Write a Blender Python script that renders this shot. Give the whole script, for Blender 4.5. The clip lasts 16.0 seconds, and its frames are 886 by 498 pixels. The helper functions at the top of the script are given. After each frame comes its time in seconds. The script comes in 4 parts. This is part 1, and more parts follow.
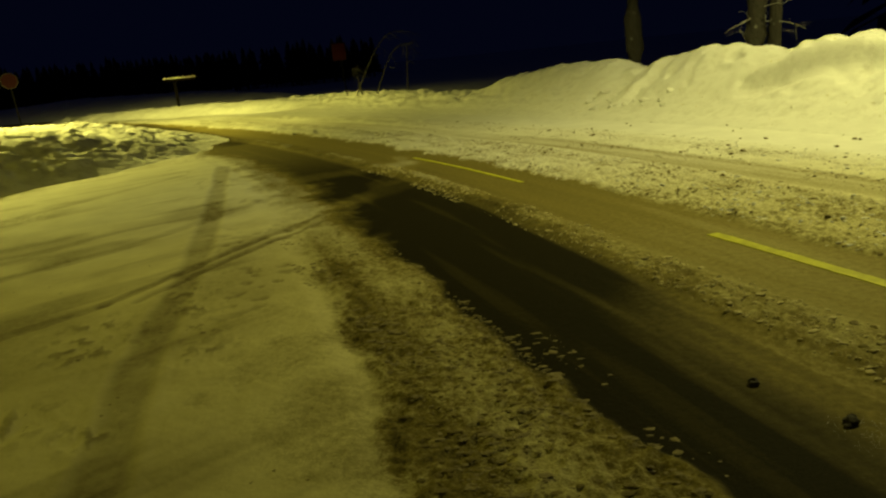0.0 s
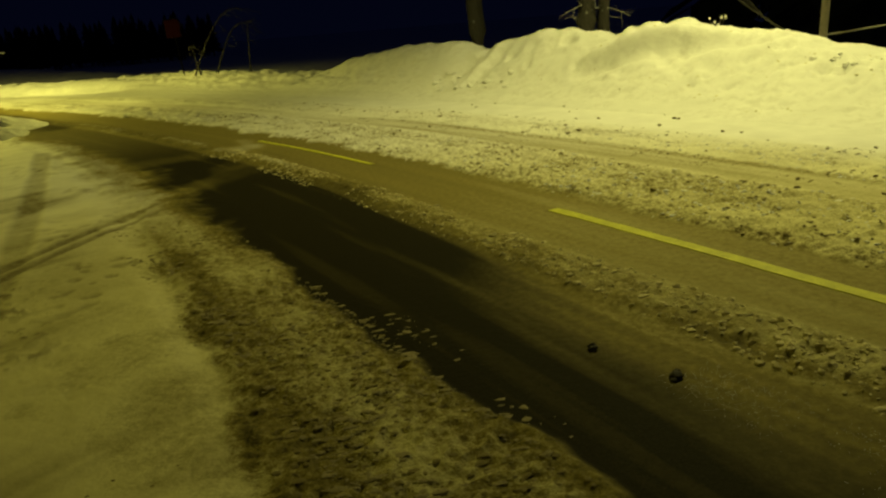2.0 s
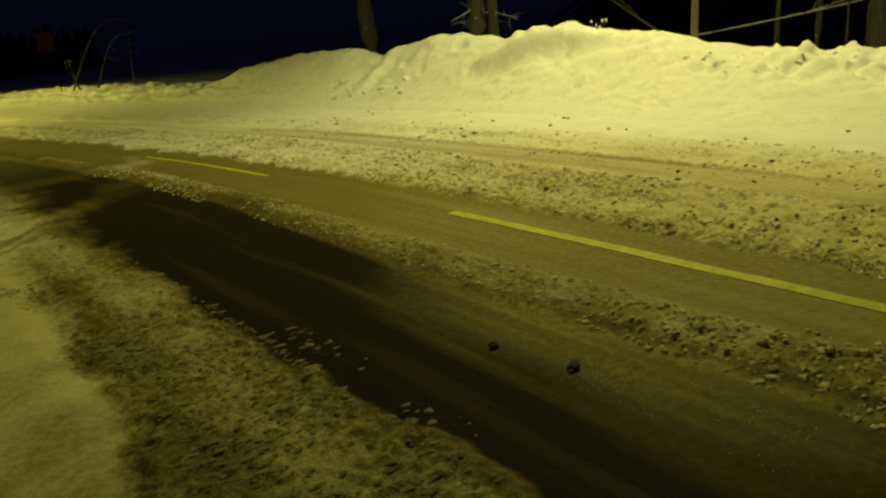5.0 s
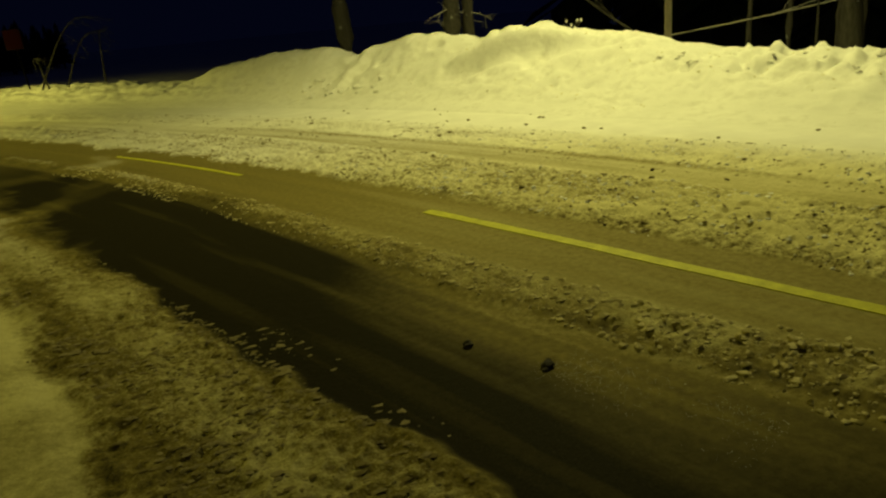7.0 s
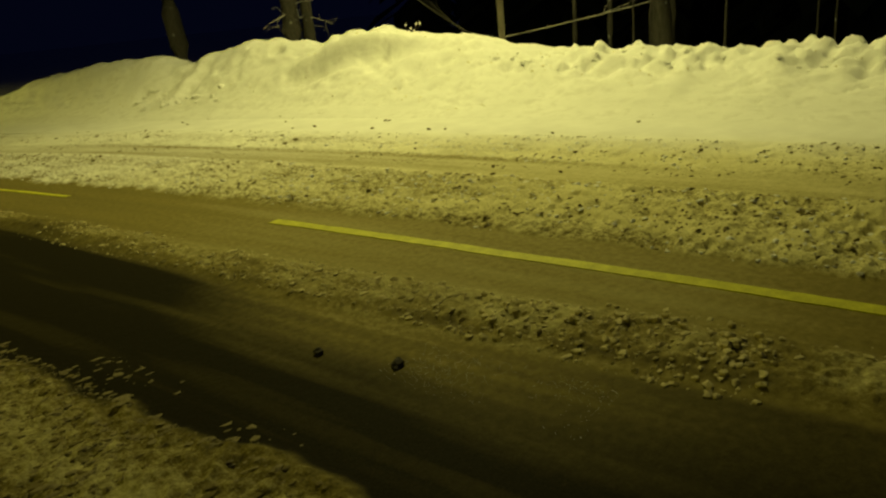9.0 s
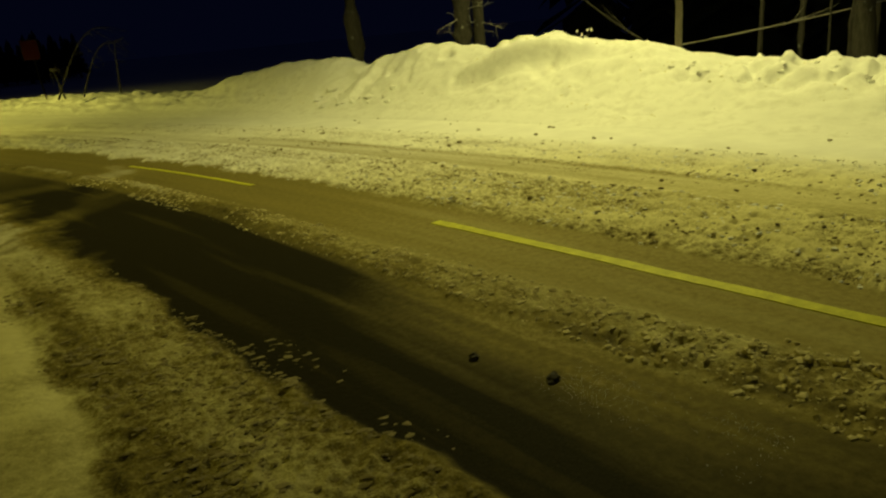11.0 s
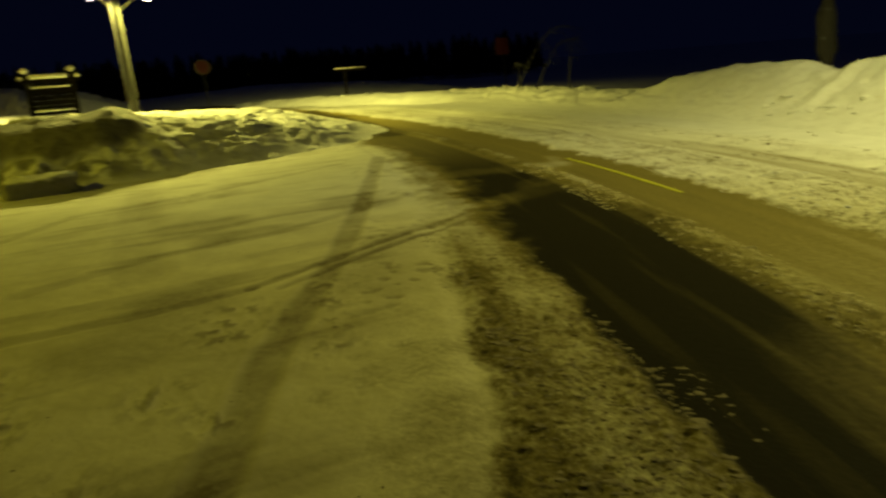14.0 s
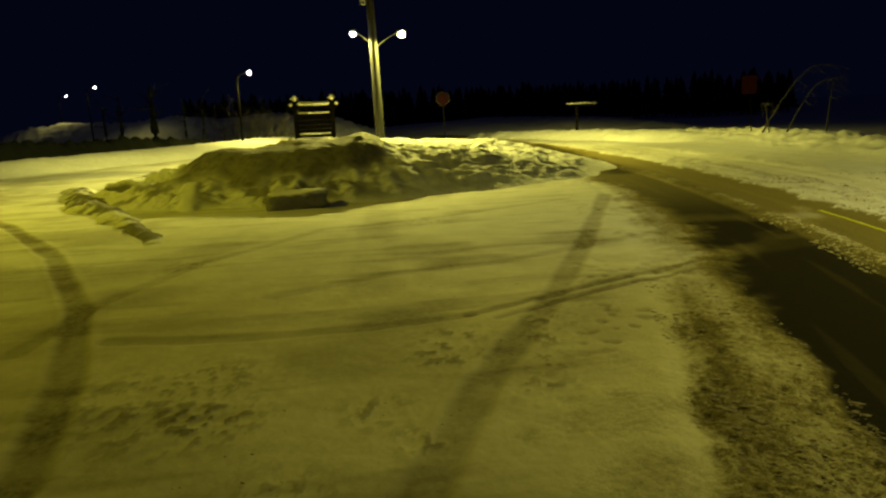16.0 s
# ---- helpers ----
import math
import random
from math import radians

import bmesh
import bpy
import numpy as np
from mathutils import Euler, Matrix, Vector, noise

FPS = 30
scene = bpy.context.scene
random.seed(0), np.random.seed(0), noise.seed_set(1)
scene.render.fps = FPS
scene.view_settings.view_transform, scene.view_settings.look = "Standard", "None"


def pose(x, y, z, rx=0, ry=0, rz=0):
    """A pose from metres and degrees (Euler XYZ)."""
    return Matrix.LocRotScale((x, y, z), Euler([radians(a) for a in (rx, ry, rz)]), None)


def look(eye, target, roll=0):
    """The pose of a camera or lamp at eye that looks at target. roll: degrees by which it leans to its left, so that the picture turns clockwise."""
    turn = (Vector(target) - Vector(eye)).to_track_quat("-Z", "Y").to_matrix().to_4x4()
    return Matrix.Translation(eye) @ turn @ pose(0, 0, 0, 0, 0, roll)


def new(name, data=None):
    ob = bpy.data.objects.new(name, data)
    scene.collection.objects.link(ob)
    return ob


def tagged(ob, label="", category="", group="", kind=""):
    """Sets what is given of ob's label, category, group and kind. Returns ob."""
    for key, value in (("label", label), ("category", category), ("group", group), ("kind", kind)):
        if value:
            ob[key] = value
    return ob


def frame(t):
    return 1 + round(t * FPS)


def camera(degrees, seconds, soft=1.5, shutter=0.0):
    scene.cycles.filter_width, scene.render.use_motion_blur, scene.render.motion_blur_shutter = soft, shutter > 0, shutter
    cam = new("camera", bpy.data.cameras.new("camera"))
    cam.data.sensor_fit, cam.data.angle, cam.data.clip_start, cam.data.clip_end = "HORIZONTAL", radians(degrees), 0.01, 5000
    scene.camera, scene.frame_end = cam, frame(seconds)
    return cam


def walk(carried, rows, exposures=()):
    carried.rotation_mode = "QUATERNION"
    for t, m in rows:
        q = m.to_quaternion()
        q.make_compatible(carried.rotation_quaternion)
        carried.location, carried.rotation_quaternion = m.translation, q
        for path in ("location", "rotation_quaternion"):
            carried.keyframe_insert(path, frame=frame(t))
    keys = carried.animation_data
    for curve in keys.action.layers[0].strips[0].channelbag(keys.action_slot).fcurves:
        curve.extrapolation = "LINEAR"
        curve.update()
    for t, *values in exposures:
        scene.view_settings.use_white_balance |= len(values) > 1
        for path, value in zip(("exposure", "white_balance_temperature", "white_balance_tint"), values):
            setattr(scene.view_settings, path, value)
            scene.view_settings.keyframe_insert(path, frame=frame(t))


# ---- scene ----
cam = camera(65.26, 16.0, soft=2.3, shutter=0.6)
# seconds, eye (x, y, z), yaw, pitch, lean to the right
ROWS = [
    (0.0, -0.000, -0.000, 1.600, -0.00, -15.49, 5.76),
    (0.5, -0.003, 0.003, 1.602, -1.37, -16.02, 5.35),
    (1.0, 0.003, -0.002, 1.601, -4.95, -16.74, 4.83),
    (1.5, 0.023, 0.017, 1.592, -10.46, -18.57, 4.40),
    (2.0, 0.031, 0.018, 1.590, -12.27, -18.03, 4.68),
    (2.5, 0.029, 0.011, 1.595, -11.95, -17.28, 5.08),
    (3.0, 0.036, -0.003, 1.590, -13.18, -17.55, 5.37),
    (3.5, 0.056, 0.000, 1.589, -15.00, -18.03, 5.76),
    (4.0, 0.069, 0.021, 1.584, -17.35, -18.76, 5.51),
    (4.5, 0.077, 0.016, 1.581, -19.25, -18.38, 5.47),
    (5.0, 0.078, -0.004, 1.591, -20.32, -18.25, 5.67),
    (7.5, 0.125, 0.022, 1.565, -23.66, -18.58, 5.23),
    (8.0, 0.143, 0.010, 1.566, -27.00, -19.05, 5.91),
    (8.5, 0.174, -0.033, 1.563, -31.84, -19.59, 6.67),
    (9.0, 0.183, -0.059, 1.565, -34.13, -19.23, 6.06),
    (9.5, 0.162, -0.037, 1.576, -30.60, -18.09, 5.87),
    (10.0, 0.145, -0.006, 1.580, -23.77, -17.40, 5.60),
    (12.5, 0.091, 0.002, 1.610, -18.77, -17.94, 5.49),
    (13.0, 0.036, 0.044, 1.594, -9.45, -17.36, 5.29),
    (13.5, 0.053, 0.140, 1.617, 2.31, -16.01, 5.38),
    (14.0, 0.052, 0.231, 1.629, 12.70, -14.86, 4.47),
    (14.5, 0.005, 0.302, 1.632, 19.65, -13.51, 5.07),
    (15.0, -0.000, 0.296, 1.645, 24.58, -12.18, 3.74),
    (15.5, -0.015, 0.280, 1.648, 29.11, -11.64, 3.17),
    (16.0, -0.007, 0.249, 1.650, 30.60, -11.06, 2.73),
]
walk(cam, [(t, Matrix.Translation((x, y, z)) @ pose(0, 0, 0, 90 + pitch, 0, yaw) @ pose(0, 0, 0, 0, 0, -lean))
           for t, x, y, z, yaw, pitch, lean in ROWS], exposures=[(0.0, -0.06), (3.0, -0.08), (10.0, -0.08), (13.0, 0.0), (16.0, 0.12)])

# ---------------------------------------------------------------- night sky and lamps
world = bpy.data.worlds.new("night_sky")
scene.world = world
world.use_nodes = True
wn = world.node_tree
wn.nodes["Background"].inputs[0].default_value = (0.0009, 0.0014, 0.0058, 1)
wn.nodes["Background"].inputs[1].default_value = 1.0

SODIUM = (1.0, 0.885, 0.012)
ROAD_SODIUM = (1.0, 0.925, 0.27)


def lamp(name, place, power, colour, aim=(0, 0, -1), cone=165, size=0.12, blend=0.7):
    data = bpy.data.lights.new(name, "SPOT")
    data.energy, data.color, data.shadow_soft_size = power, colour, size
    data.spot_size, data.spot_blend = radians(cone), blend
    ob = new(name, data)
    ob.matrix_world = look(place, Vector(place) + Vector(aim))
    return ob


ROAD_HEAD = (7.3, 9.2, 9.0)
POLE_A = (-15.6, 22.2)
HEAD_R, HEAD_L = (-14.74, 22.88, 4.69), (-16.22, 21.84, 4.76)
FAR_HEADS = [(-31.9, 32.0, 4.7), (-58.1, 39.3, 5.4), (-76.3, 47.9, 5.6)]
lamp("road_lamp_light", (ROAD_HEAD[0], ROAD_HEAD[1], ROAD_HEAD[2] - 0.16), 3250, ROAD_SODIUM, aim=(-0.04, 0.04, -1), cone=124)
# added fill from out of view, for the mound's face and near snow
lamp("rear_fill_light", (-16.0, 4.0, 8.0), 1380, SODIUM, aim=(0.1, 0.1, -1), cone=172)
lamp("pole_lamp_light", (HEAD_R[0], HEAD_R[1], HEAD_R[2] - 0.14), 6200, (1.0, 0.9, 0.14), cone=165, blend=0.2)
lamp("pole_lamp_light", (HEAD_L[0], HEAD_L[1], HEAD_L[2] - 0.14), 4500, (1.0, 0.91, 0.18), aim=(-0.12, 0, -1), cone=165, blend=0.2)
for p, power in zip(FAR_HEADS, (1700, 160, 160)):
    lamp("distant_lamp_light", (p[0], p[1], p[2] - 0.16), power, (1.0, 0.87, 0.16), cone=140)


# ---------------------------------------------------------------- materials
def material(name, rough=0.7, spec=0.3, metallic=0.0):
    m = bpy.data.materials.new(name)
    m.use_nodes = True
    t = m.node_tree
    b = t.nodes["Principled BSDF"]
    b.inputs["Roughness"].default_value = rough
    b.inputs["Specular IOR Level"].default_value = spec
    b.inputs["Metallic"].default_value = metallic
    return m, t, b


def node(t, kind, **values):
    n = t.nodes.new(kind)
    for k, v in values.items():
        n.inputs[k.replace("_", " ")].default_value = v
    return n


def noise_of(t, scale, detail=4.0, rough=0.6, coord=None):
    n = node(t, "ShaderNodeTexNoise", Scale=scale, Detail=detail, Roughness=rough)
    if coord is None:
        coord = node(t, "ShaderNodeTexCoord").outputs["Object"]
    t.links.new(coord, n.inputs["Vector"])
    return n.outputs["Fac"]


def ramp(t, fac, stops):
    r = t.nodes.new("ShaderNodeValToRGB")
    els = r.color_ramp.elements
    while len(els) < len(stops):
        els.new(0.5)
    for e, (p, c) in zip(els, stops):
        e.position = p
        e.color = (*c, 1) if len(c) == 3 else c
    t.links.new(fac, r.inputs[0])
    return r.outputs[0]


def grey(v):
    return (v, v, v)


def mix(t, fac, a, b):
    m = t.nodes.new("ShaderNodeMix")
    m.data_type = "RGBA"
    for sock, val in ((m.inputs[0], fac), (m.inputs[6], a), (m.inputs[7], b)):
        if hasattr(val, "is_linked"):
            t.links.new(val, sock)
        else:
            sock.default_value = val if isinstance(val, float) else (*val, 1)
    return m.outputs[2]


def calc(t, op, a, b=0.0, clamp=False):
    m = t.nodes.new("ShaderNodeMath")
    m.operation, m.use_clamp = op, clamp
    for sock, val in ((m.inputs[0], a), (m.inputs[1], b)):
        if hasattr(val, "is_linked"):
            t.links.new(val, sock)
        else:
            sock.default_value = val
    return m.outputs[0]


def bump(t, b, height, strength=0.4, distance=0.02):
    n = node(t, "ShaderNodeBump", Strength=strength, Distance=distance)
    t.links.new(height, n.inputs["Height"])
    t.links.new(n.outputs[0], b.inputs["Normal"])


def attr(t, name):
    a = t.nodes.new("ShaderNodeAttribute")
    a.attribute_name = name
    return a.outputs["Fac"]


def plain(name, colour, rough=0.6, vary=0.25, scale=12.0, metallic=0.0, relief=0.3, spec=0.3):
    """Painted, wooden or metal surface with two scales of variation."""
    m, t, b = material(name, rough, spec, metallic)
    f = calc(t, "ADD", calc(t, "MULTIPLY", noise_of(t, scale), 0.6), calc(t, "MULTIPLY", noise_of(t, scale * 7), 0.4))
    c = ramp(t, f, [(0.3, tuple(v * (1 - vary) for v in colour)), (0.7, tuple(min(1, v * (1 + vary)) for v in colour))])
    t.links.new(c, b.inputs["Base Color"])
    bump(t, b, f, relief, 0.01)
    return m


def ground_material():
    """Snow, slush and wet asphalt in one sheet; 'cover' says how much snow lies on it, 'grain' how clotted; a third
    value holds how soiled it is and the pole's painted shadow.
    """
    m, t, b = material("snowy_ground", 0.7, 0.12)
    geo = node(t, "ShaderNodeNewGeometry").outputs["Position"]
    cover, dirt_and_shade, grain = attr(t, "cover"), attr(t, "dirt_and_shade"), attr(t, "grain")
    n1, n2, n3 = noise_of(t, 2.2, 5, 0.6, geo), noise_of(t, 21, 4, 0.62, geo), noise_of(t, 75, 3, 0.7, geo)
    n0 = noise_of(t, 0.9, 4, 0.6, geo)
    rag = calc(t, "ADD", calc(t, "MULTIPLY", calc(t, "SUBTRACT", n2, 0.5), 1.5), calc(t, "MULTIPLY", calc(t, "SUBTRACT", n3, 0.5), 1.1))
    mid = calc(t, "SUBTRACT", 1.0, calc(t, "ABSOLUTE", calc(t, "SUBTRACT", calc(t, "MULTIPLY", cover, 2.0), 1.0)))
    c = calc(t, "ADD", cover, calc(t, "MULTIPLY", calc(t, "MULTIPLY", rag, grain), calc(t, "ADD", calc(t, "MULTIPLY", mid, 0.72), 0.26)), True)
    road = ramp(t, n3, [(0.25, (0.013, 0.011, 0.005)), (0.6, (0.023, 0.02, 0.0095)), (0.8, (0.045, 0.04, 0.022))])
    # yellow cast of the dim near snow is put into its colour
    snow = mix(t, attr(t, "soil_and_light"), ramp(t, n1, [(0.3, (0.74, 0.74, 0.74)), (0.7, (0.86, 0.86, 0.86))]), ramp(t, n1, [(0.3, (0.62, 0.57, 0.27)), (0.7, (0.78, 0.73, 0.38))]))
    stain = calc(t, "MULTIPLY", attr(t, "soil_and_light"), ramp(t, n0, [(0.5, grey(0)), (0.68, grey(0.3))]))
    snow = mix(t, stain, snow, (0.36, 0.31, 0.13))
    snow = mix(t, calc(t, "MULTIPLY", dirt_and_shade, calc(t, "ADD", calc(t, "MULTIPLY", n2, 0.8), 0.5), True), snow, (0.16, 0.13, 0.055))
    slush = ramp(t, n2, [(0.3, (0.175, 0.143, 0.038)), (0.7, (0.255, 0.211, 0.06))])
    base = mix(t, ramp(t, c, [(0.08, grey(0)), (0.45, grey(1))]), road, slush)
    base = mix(t, ramp(t, c, [(0.45, grey(0)), (0.8, grey(1))]), base, snow)
    t.links.new(base, b.inputs["Base Color"])
    t.links.new(ramp(t, c, [(0.1, grey(0.03)), (0.5, grey(0.2))]), b.inputs["Specular IOR Level"])
    t.links.new(ramp(t, c, [(0.1, grey(0.62)), (0.5, grey(0.85))]), b.inputs["Roughness"])
    h = calc(t, "ADD", calc(t, "MULTIPLY", n2, 0.7), calc(t, "MULTIPLY", n3, 0.3))
    h = calc(t, "MULTIPLY", h, calc(t, "ADD", calc(t, "MULTIPLY", calc(t, "MULTIPLY", mid, grain), 1.0), 0.2))
    bump(t, b, h, 0.7, 0.045)
    return m


def snow_material(name, soil_and_light, fine=1.0):
    m, t, b = material(name, 0.75, 0.2)
    geo = node(t, "ShaderNodeNewGeometry").outputs["Position"]
    n1, n2, n3 = noise_of(t, 1.1, 5, 0.6, geo), noise_of(t, 6, 5, 0.65, geo), noise_of(t, 38, 4, 0.7, geo)
    f = calc(t, "ADD", calc(t, "MULTIPLY", n1, 0.4), calc(t, "MULTIPLY", n2, 0.6))
    c = ramp(t, n1, [(0.3, (0.74, 0.74, 0.74)), (0.7, (0.86, 0.86, 0.86))])
    dark = ramp(t, f, [(0.50, grey(0)), (0.62, grey(soil_and_light))])
    c = mix(t, dark, c, (0.17, 0.145, 0.09))
    # the attribute darkens old soiled snow and painted shade alike
    old = calc(t, "MULTIPLY", attr(t, "soil_and_light"), ramp(t, n2, [(0.3, grey(1.0)), (0.7, grey(0.75))]))
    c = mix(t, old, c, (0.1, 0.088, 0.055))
    t.links.new(c, b.inputs["Base Color"])
    h = calc(t, "ADD", calc(t, "MULTIPLY", n2, 0.7), calc(t, "MULTIPLY", n3, 0.25))
    bump(t, b, h, 0.5 * fine, 0.06)
    return m


def bark_material():
    m, t, b = material("bark", 0.9, 0.15)
    co = node(t, "ShaderNodeTexCoord").outputs["Object"]
    mp = node(t, "ShaderNodeMapping")
    mp.inputs["Scale"].default_value = (9, 9, 1.6)
    t.links.new(co, mp.inputs[0])
    n = noise_of(t, 2.5, 6, 0.7, mp.outputs[0])
    patch = noise_of(t, 2.2, 3, 0.6, co)
    c = ramp(t, n, [(0.3, (0.016, 0.0145, 0.012)), (0.7, (0.052, 0.048, 0.04))])
    c = mix(t, ramp(t, patch, [(0.62, grey(0)), (0.7, grey(0.7))]), c, (0.5, 0.5, 0.48))
    t.links.new(c, b.inputs["Base Color"])
    bump(t, b, n, 0.8, 0.03)
    return m


def glowing(name, colour, strength):
    m, t, b = material(name)
    b.inputs["Emission Color"].default_value = (*colour, 1)
    b.inputs["Emission Strength"].default_value = strength
    return m


GROUND = ground_material()
BANK_SNOW = snow_material("bank_snow", 0.18)
MOUND_SNOW = snow_material("soiled_snow", 0.4, 1.5)
LUMP_SNOW = snow_material("lump_snow", 0.85)
CAP_SNOW = snow_material("fresh_snow", 0.0)
SLUSH_LUMP = plain("brown_slush_lump", (0.55, 0.49, 0.27), 0.85, 0.4, 14)
SPECK = plain("soiled_speck", (0.19, 0.155, 0.06), 0.85, 0.4, 20)
FLAKE = plain("soiled_ice_flake", (0.27, 0.23, 0.12), 0.85, 0.4, 14)
GRIT = plain("frozen_grit", (0.045, 0.04, 0.034), 0.8, 0.4, 30)
YELLOW = plain("yellow_road_paint", (0.54, 0.53, 0.04), 0.6, 0.3, 9)
BARK = bark_material()
POLE_WOOD = plain("weathered_pole_wood", (0.0045, 0.0041, 0.0033), 0.85, 0.3, 6)
PALE_POLE = plain("pale_weathered_pole", (0.17, 0.15, 0.11), 0.85, 0.35, 6)
DARK_FROST = plain("dim_frosted_stem", (0.04, 0.039, 0.037), 0.9, 0.4, 10)
DARK_WOOD = plain("dark_stained_wood", (0.0045, 0.0036, 0.003), 0.9, 0.3, 8, spec=0.05)
STEEL = plain("galvanised_steel", (0.33, 0.33, 0.33), 0.5, 0.2, 20, 0.8)
RED = plain("red_sign_face", (0.02, 0.0035, 0.004), 0.85, 0.12, 15, spec=0.03)
# darker copy of the red face, with the stop sign's shade in its colour
SHADED_RED = plain("shaded_red_sign_face", (0.0065, 0.0013, 0.002), 0.85, 0.12, 15, spec=0.03)
SIGN_WHITE = plain("white_sign_border", (0.0016, 0.0013, 0.0013), 0.8, 0.1, 15)
HOUSING = plain("grey_lamp_housing", (0.2, 0.2, 0.2), 0.5, 0.15, 15, 0.5)
BLACK_POLE = plain("black_tarred_pole", (0.0025, 0.0024, 0.0022), 0.95, 0.2, 8, spec=0.02)
DARK_STEEL = plain("dark_painted_steel", (0.012, 0.012, 0.012), 0.6, 0.2, 20)
CABLE = plain("black_cable", (0.02, 0.02, 0.02), 0.6, 0.2, 30)
NEEDLES = plain("dark_evergreen", (0.008, 0.011, 0.007), 0.9, 0.4, 5)
SODIUM_GLOW = glowing("sodium_lens", (1.0, 0.9, 0.42), 30)
WHITE_GLOW = glowing("white_lens", (1.0, 0.97, 0.85), 30)


# ---------------------------------------------------------------- mesh helpers
def link_mesh(name, verts, faces, mat, parent=None, label="", smooth=True, attrs=None):
    me = bpy.data.meshes.new(name)
    me.from_pydata([tuple(v) for v in verts] if not isinstance(verts, np.ndarray) else verts.tolist(), [],
                   faces if not isinstance(faces, np.ndarray) else faces.tolist())
    me.materials.append(mat)
    me.polygons.foreach_set("use_smooth", [smooth] * len(me.polygons))
    for k, v in (attrs or {}).items():
        me.attributes.new(k, "FLOAT", "POINT").data.foreach_set("value", np.asarray(v, np.float32))
    ob = new(name, me)
    if parent:
        ob.parent = parent
        if label:
            ob["label"] = label
    return ob


def part(name, bm, mat, parent, label="", smooth=False):
    me = bpy.data.meshes.new(name)
    bmesh.ops.recalc_face_normals(bm, faces=bm.faces)
    bm.to_mesh(me)
    bm.free()
    me.materials.append(mat)
    me.polygons.foreach_set("use_smooth", [smooth] * len(me.polygons))
    ob = new(name, me)
    ob.parent = parent
    if label:
        ob["label"] = label
    return ob


def thing(name, place, label, category, group="", turn=0.0):
    ob = new(name)
    ob.matrix_world = pose(*place, 0, 0, turn)
    return tagged(ob, label, category, group)


def box(size, at=(0, 0, 0), bevel=0.01, bm=None, turn=None):
    bm = bm or bmesh.new()
    m = Matrix.Translation(at) @ (turn or Matrix()) @ Matrix.Diagonal((*size, 1))
    got = bmesh.ops.create_cube(bm, size=1, matrix=m)
    if bevel:
        edges = list({e for v in got["verts"] for e in v.link_edges})
        bmesh.ops.bevel(bm, geom=edges, offset=bevel, segments=2, affect="EDGES")
    return bm


def tube(points, radii, sides=8, bm=None, wobble=0.0, seed=0):
    """A tapered tube along points, with capped ends."""
    bm = bm or bmesh.new()
    rnd = random.Random(seed)
    pts = [Vector(p) for p in points]
    rings = []
    for i, p in enumerate(pts):
        a = pts[min(i + 1, len(pts) - 1)] - pts[max(i - 1, 0)]
        q = a.to_track_quat("Z", "Y").to_matrix()
        r = radii[i]
        rings.append([bm.verts.new(p + q @ Vector((math.cos(k * math.tau / sides), math.sin(k * math.tau / sides), 0)) * r * (1 + rnd.uniform(-wobble, wobble)))
                      for k in range(sides)])
    for a, b in zip(rings, rings[1:]):
        for k in range(sides):
            bm.faces.new((a[k], a[(k + 1) % sides], b[(k + 1) % sides], b[k]))
    bm.faces.new(rings[0][::-1])
    bm.faces.new(rings[-1])
    return bm


def hashed(ix, iy, seed):
    h = (ix * 374761393 + iy * 668265263 + seed * 974711) & 0x7FFFFFFF
    h = ((h ^ (h >> 13)) * 1274126177) & 0x7FFFFFFF
    return ((h ^ (h >> 16)) & 0xFFFF) / 65535.0


def vnoise(x, y, seed=0):
    ix, iy = np.floor(x).astype(np.int64), np.floor(y).astype(np.int64)
    fx, fy = x - ix, y - iy
    fx, fy = fx * fx * (3 - 2 * fx), fy * fy * (3 - 2 * fy)
    a, b = hashed(ix, iy, seed), hashed(ix + 1, iy, seed)
    c, d = hashed(ix, iy + 1, seed), hashed(ix + 1, iy + 1, seed)
    return (a * (1 - fx) + b * fx) * (1 - fy) + (c * (1 - fx) + d * fx) * fy


def fbm(x, y, octaves=4, seed=0, gain=0.5):
    total, amp, norm = 0.0, 1.0, 0.0
    for o in range(octaves):
        total = total + amp * vnoise(x * 2 ** o + 17.3 * o, y * 2 ** o - 9.1 * o, seed + o)
        norm += amp
        amp *= gain
    return total / norm


def step(a, b, v):
    q = np.clip((v - a) / (b - a), 0, 1)
    return q * q * (3 - 2 * q)


def band(v, a, b, soft):
    return step(a - soft, a + soft, v) * (1 - step(b - soft, b + soft, v))


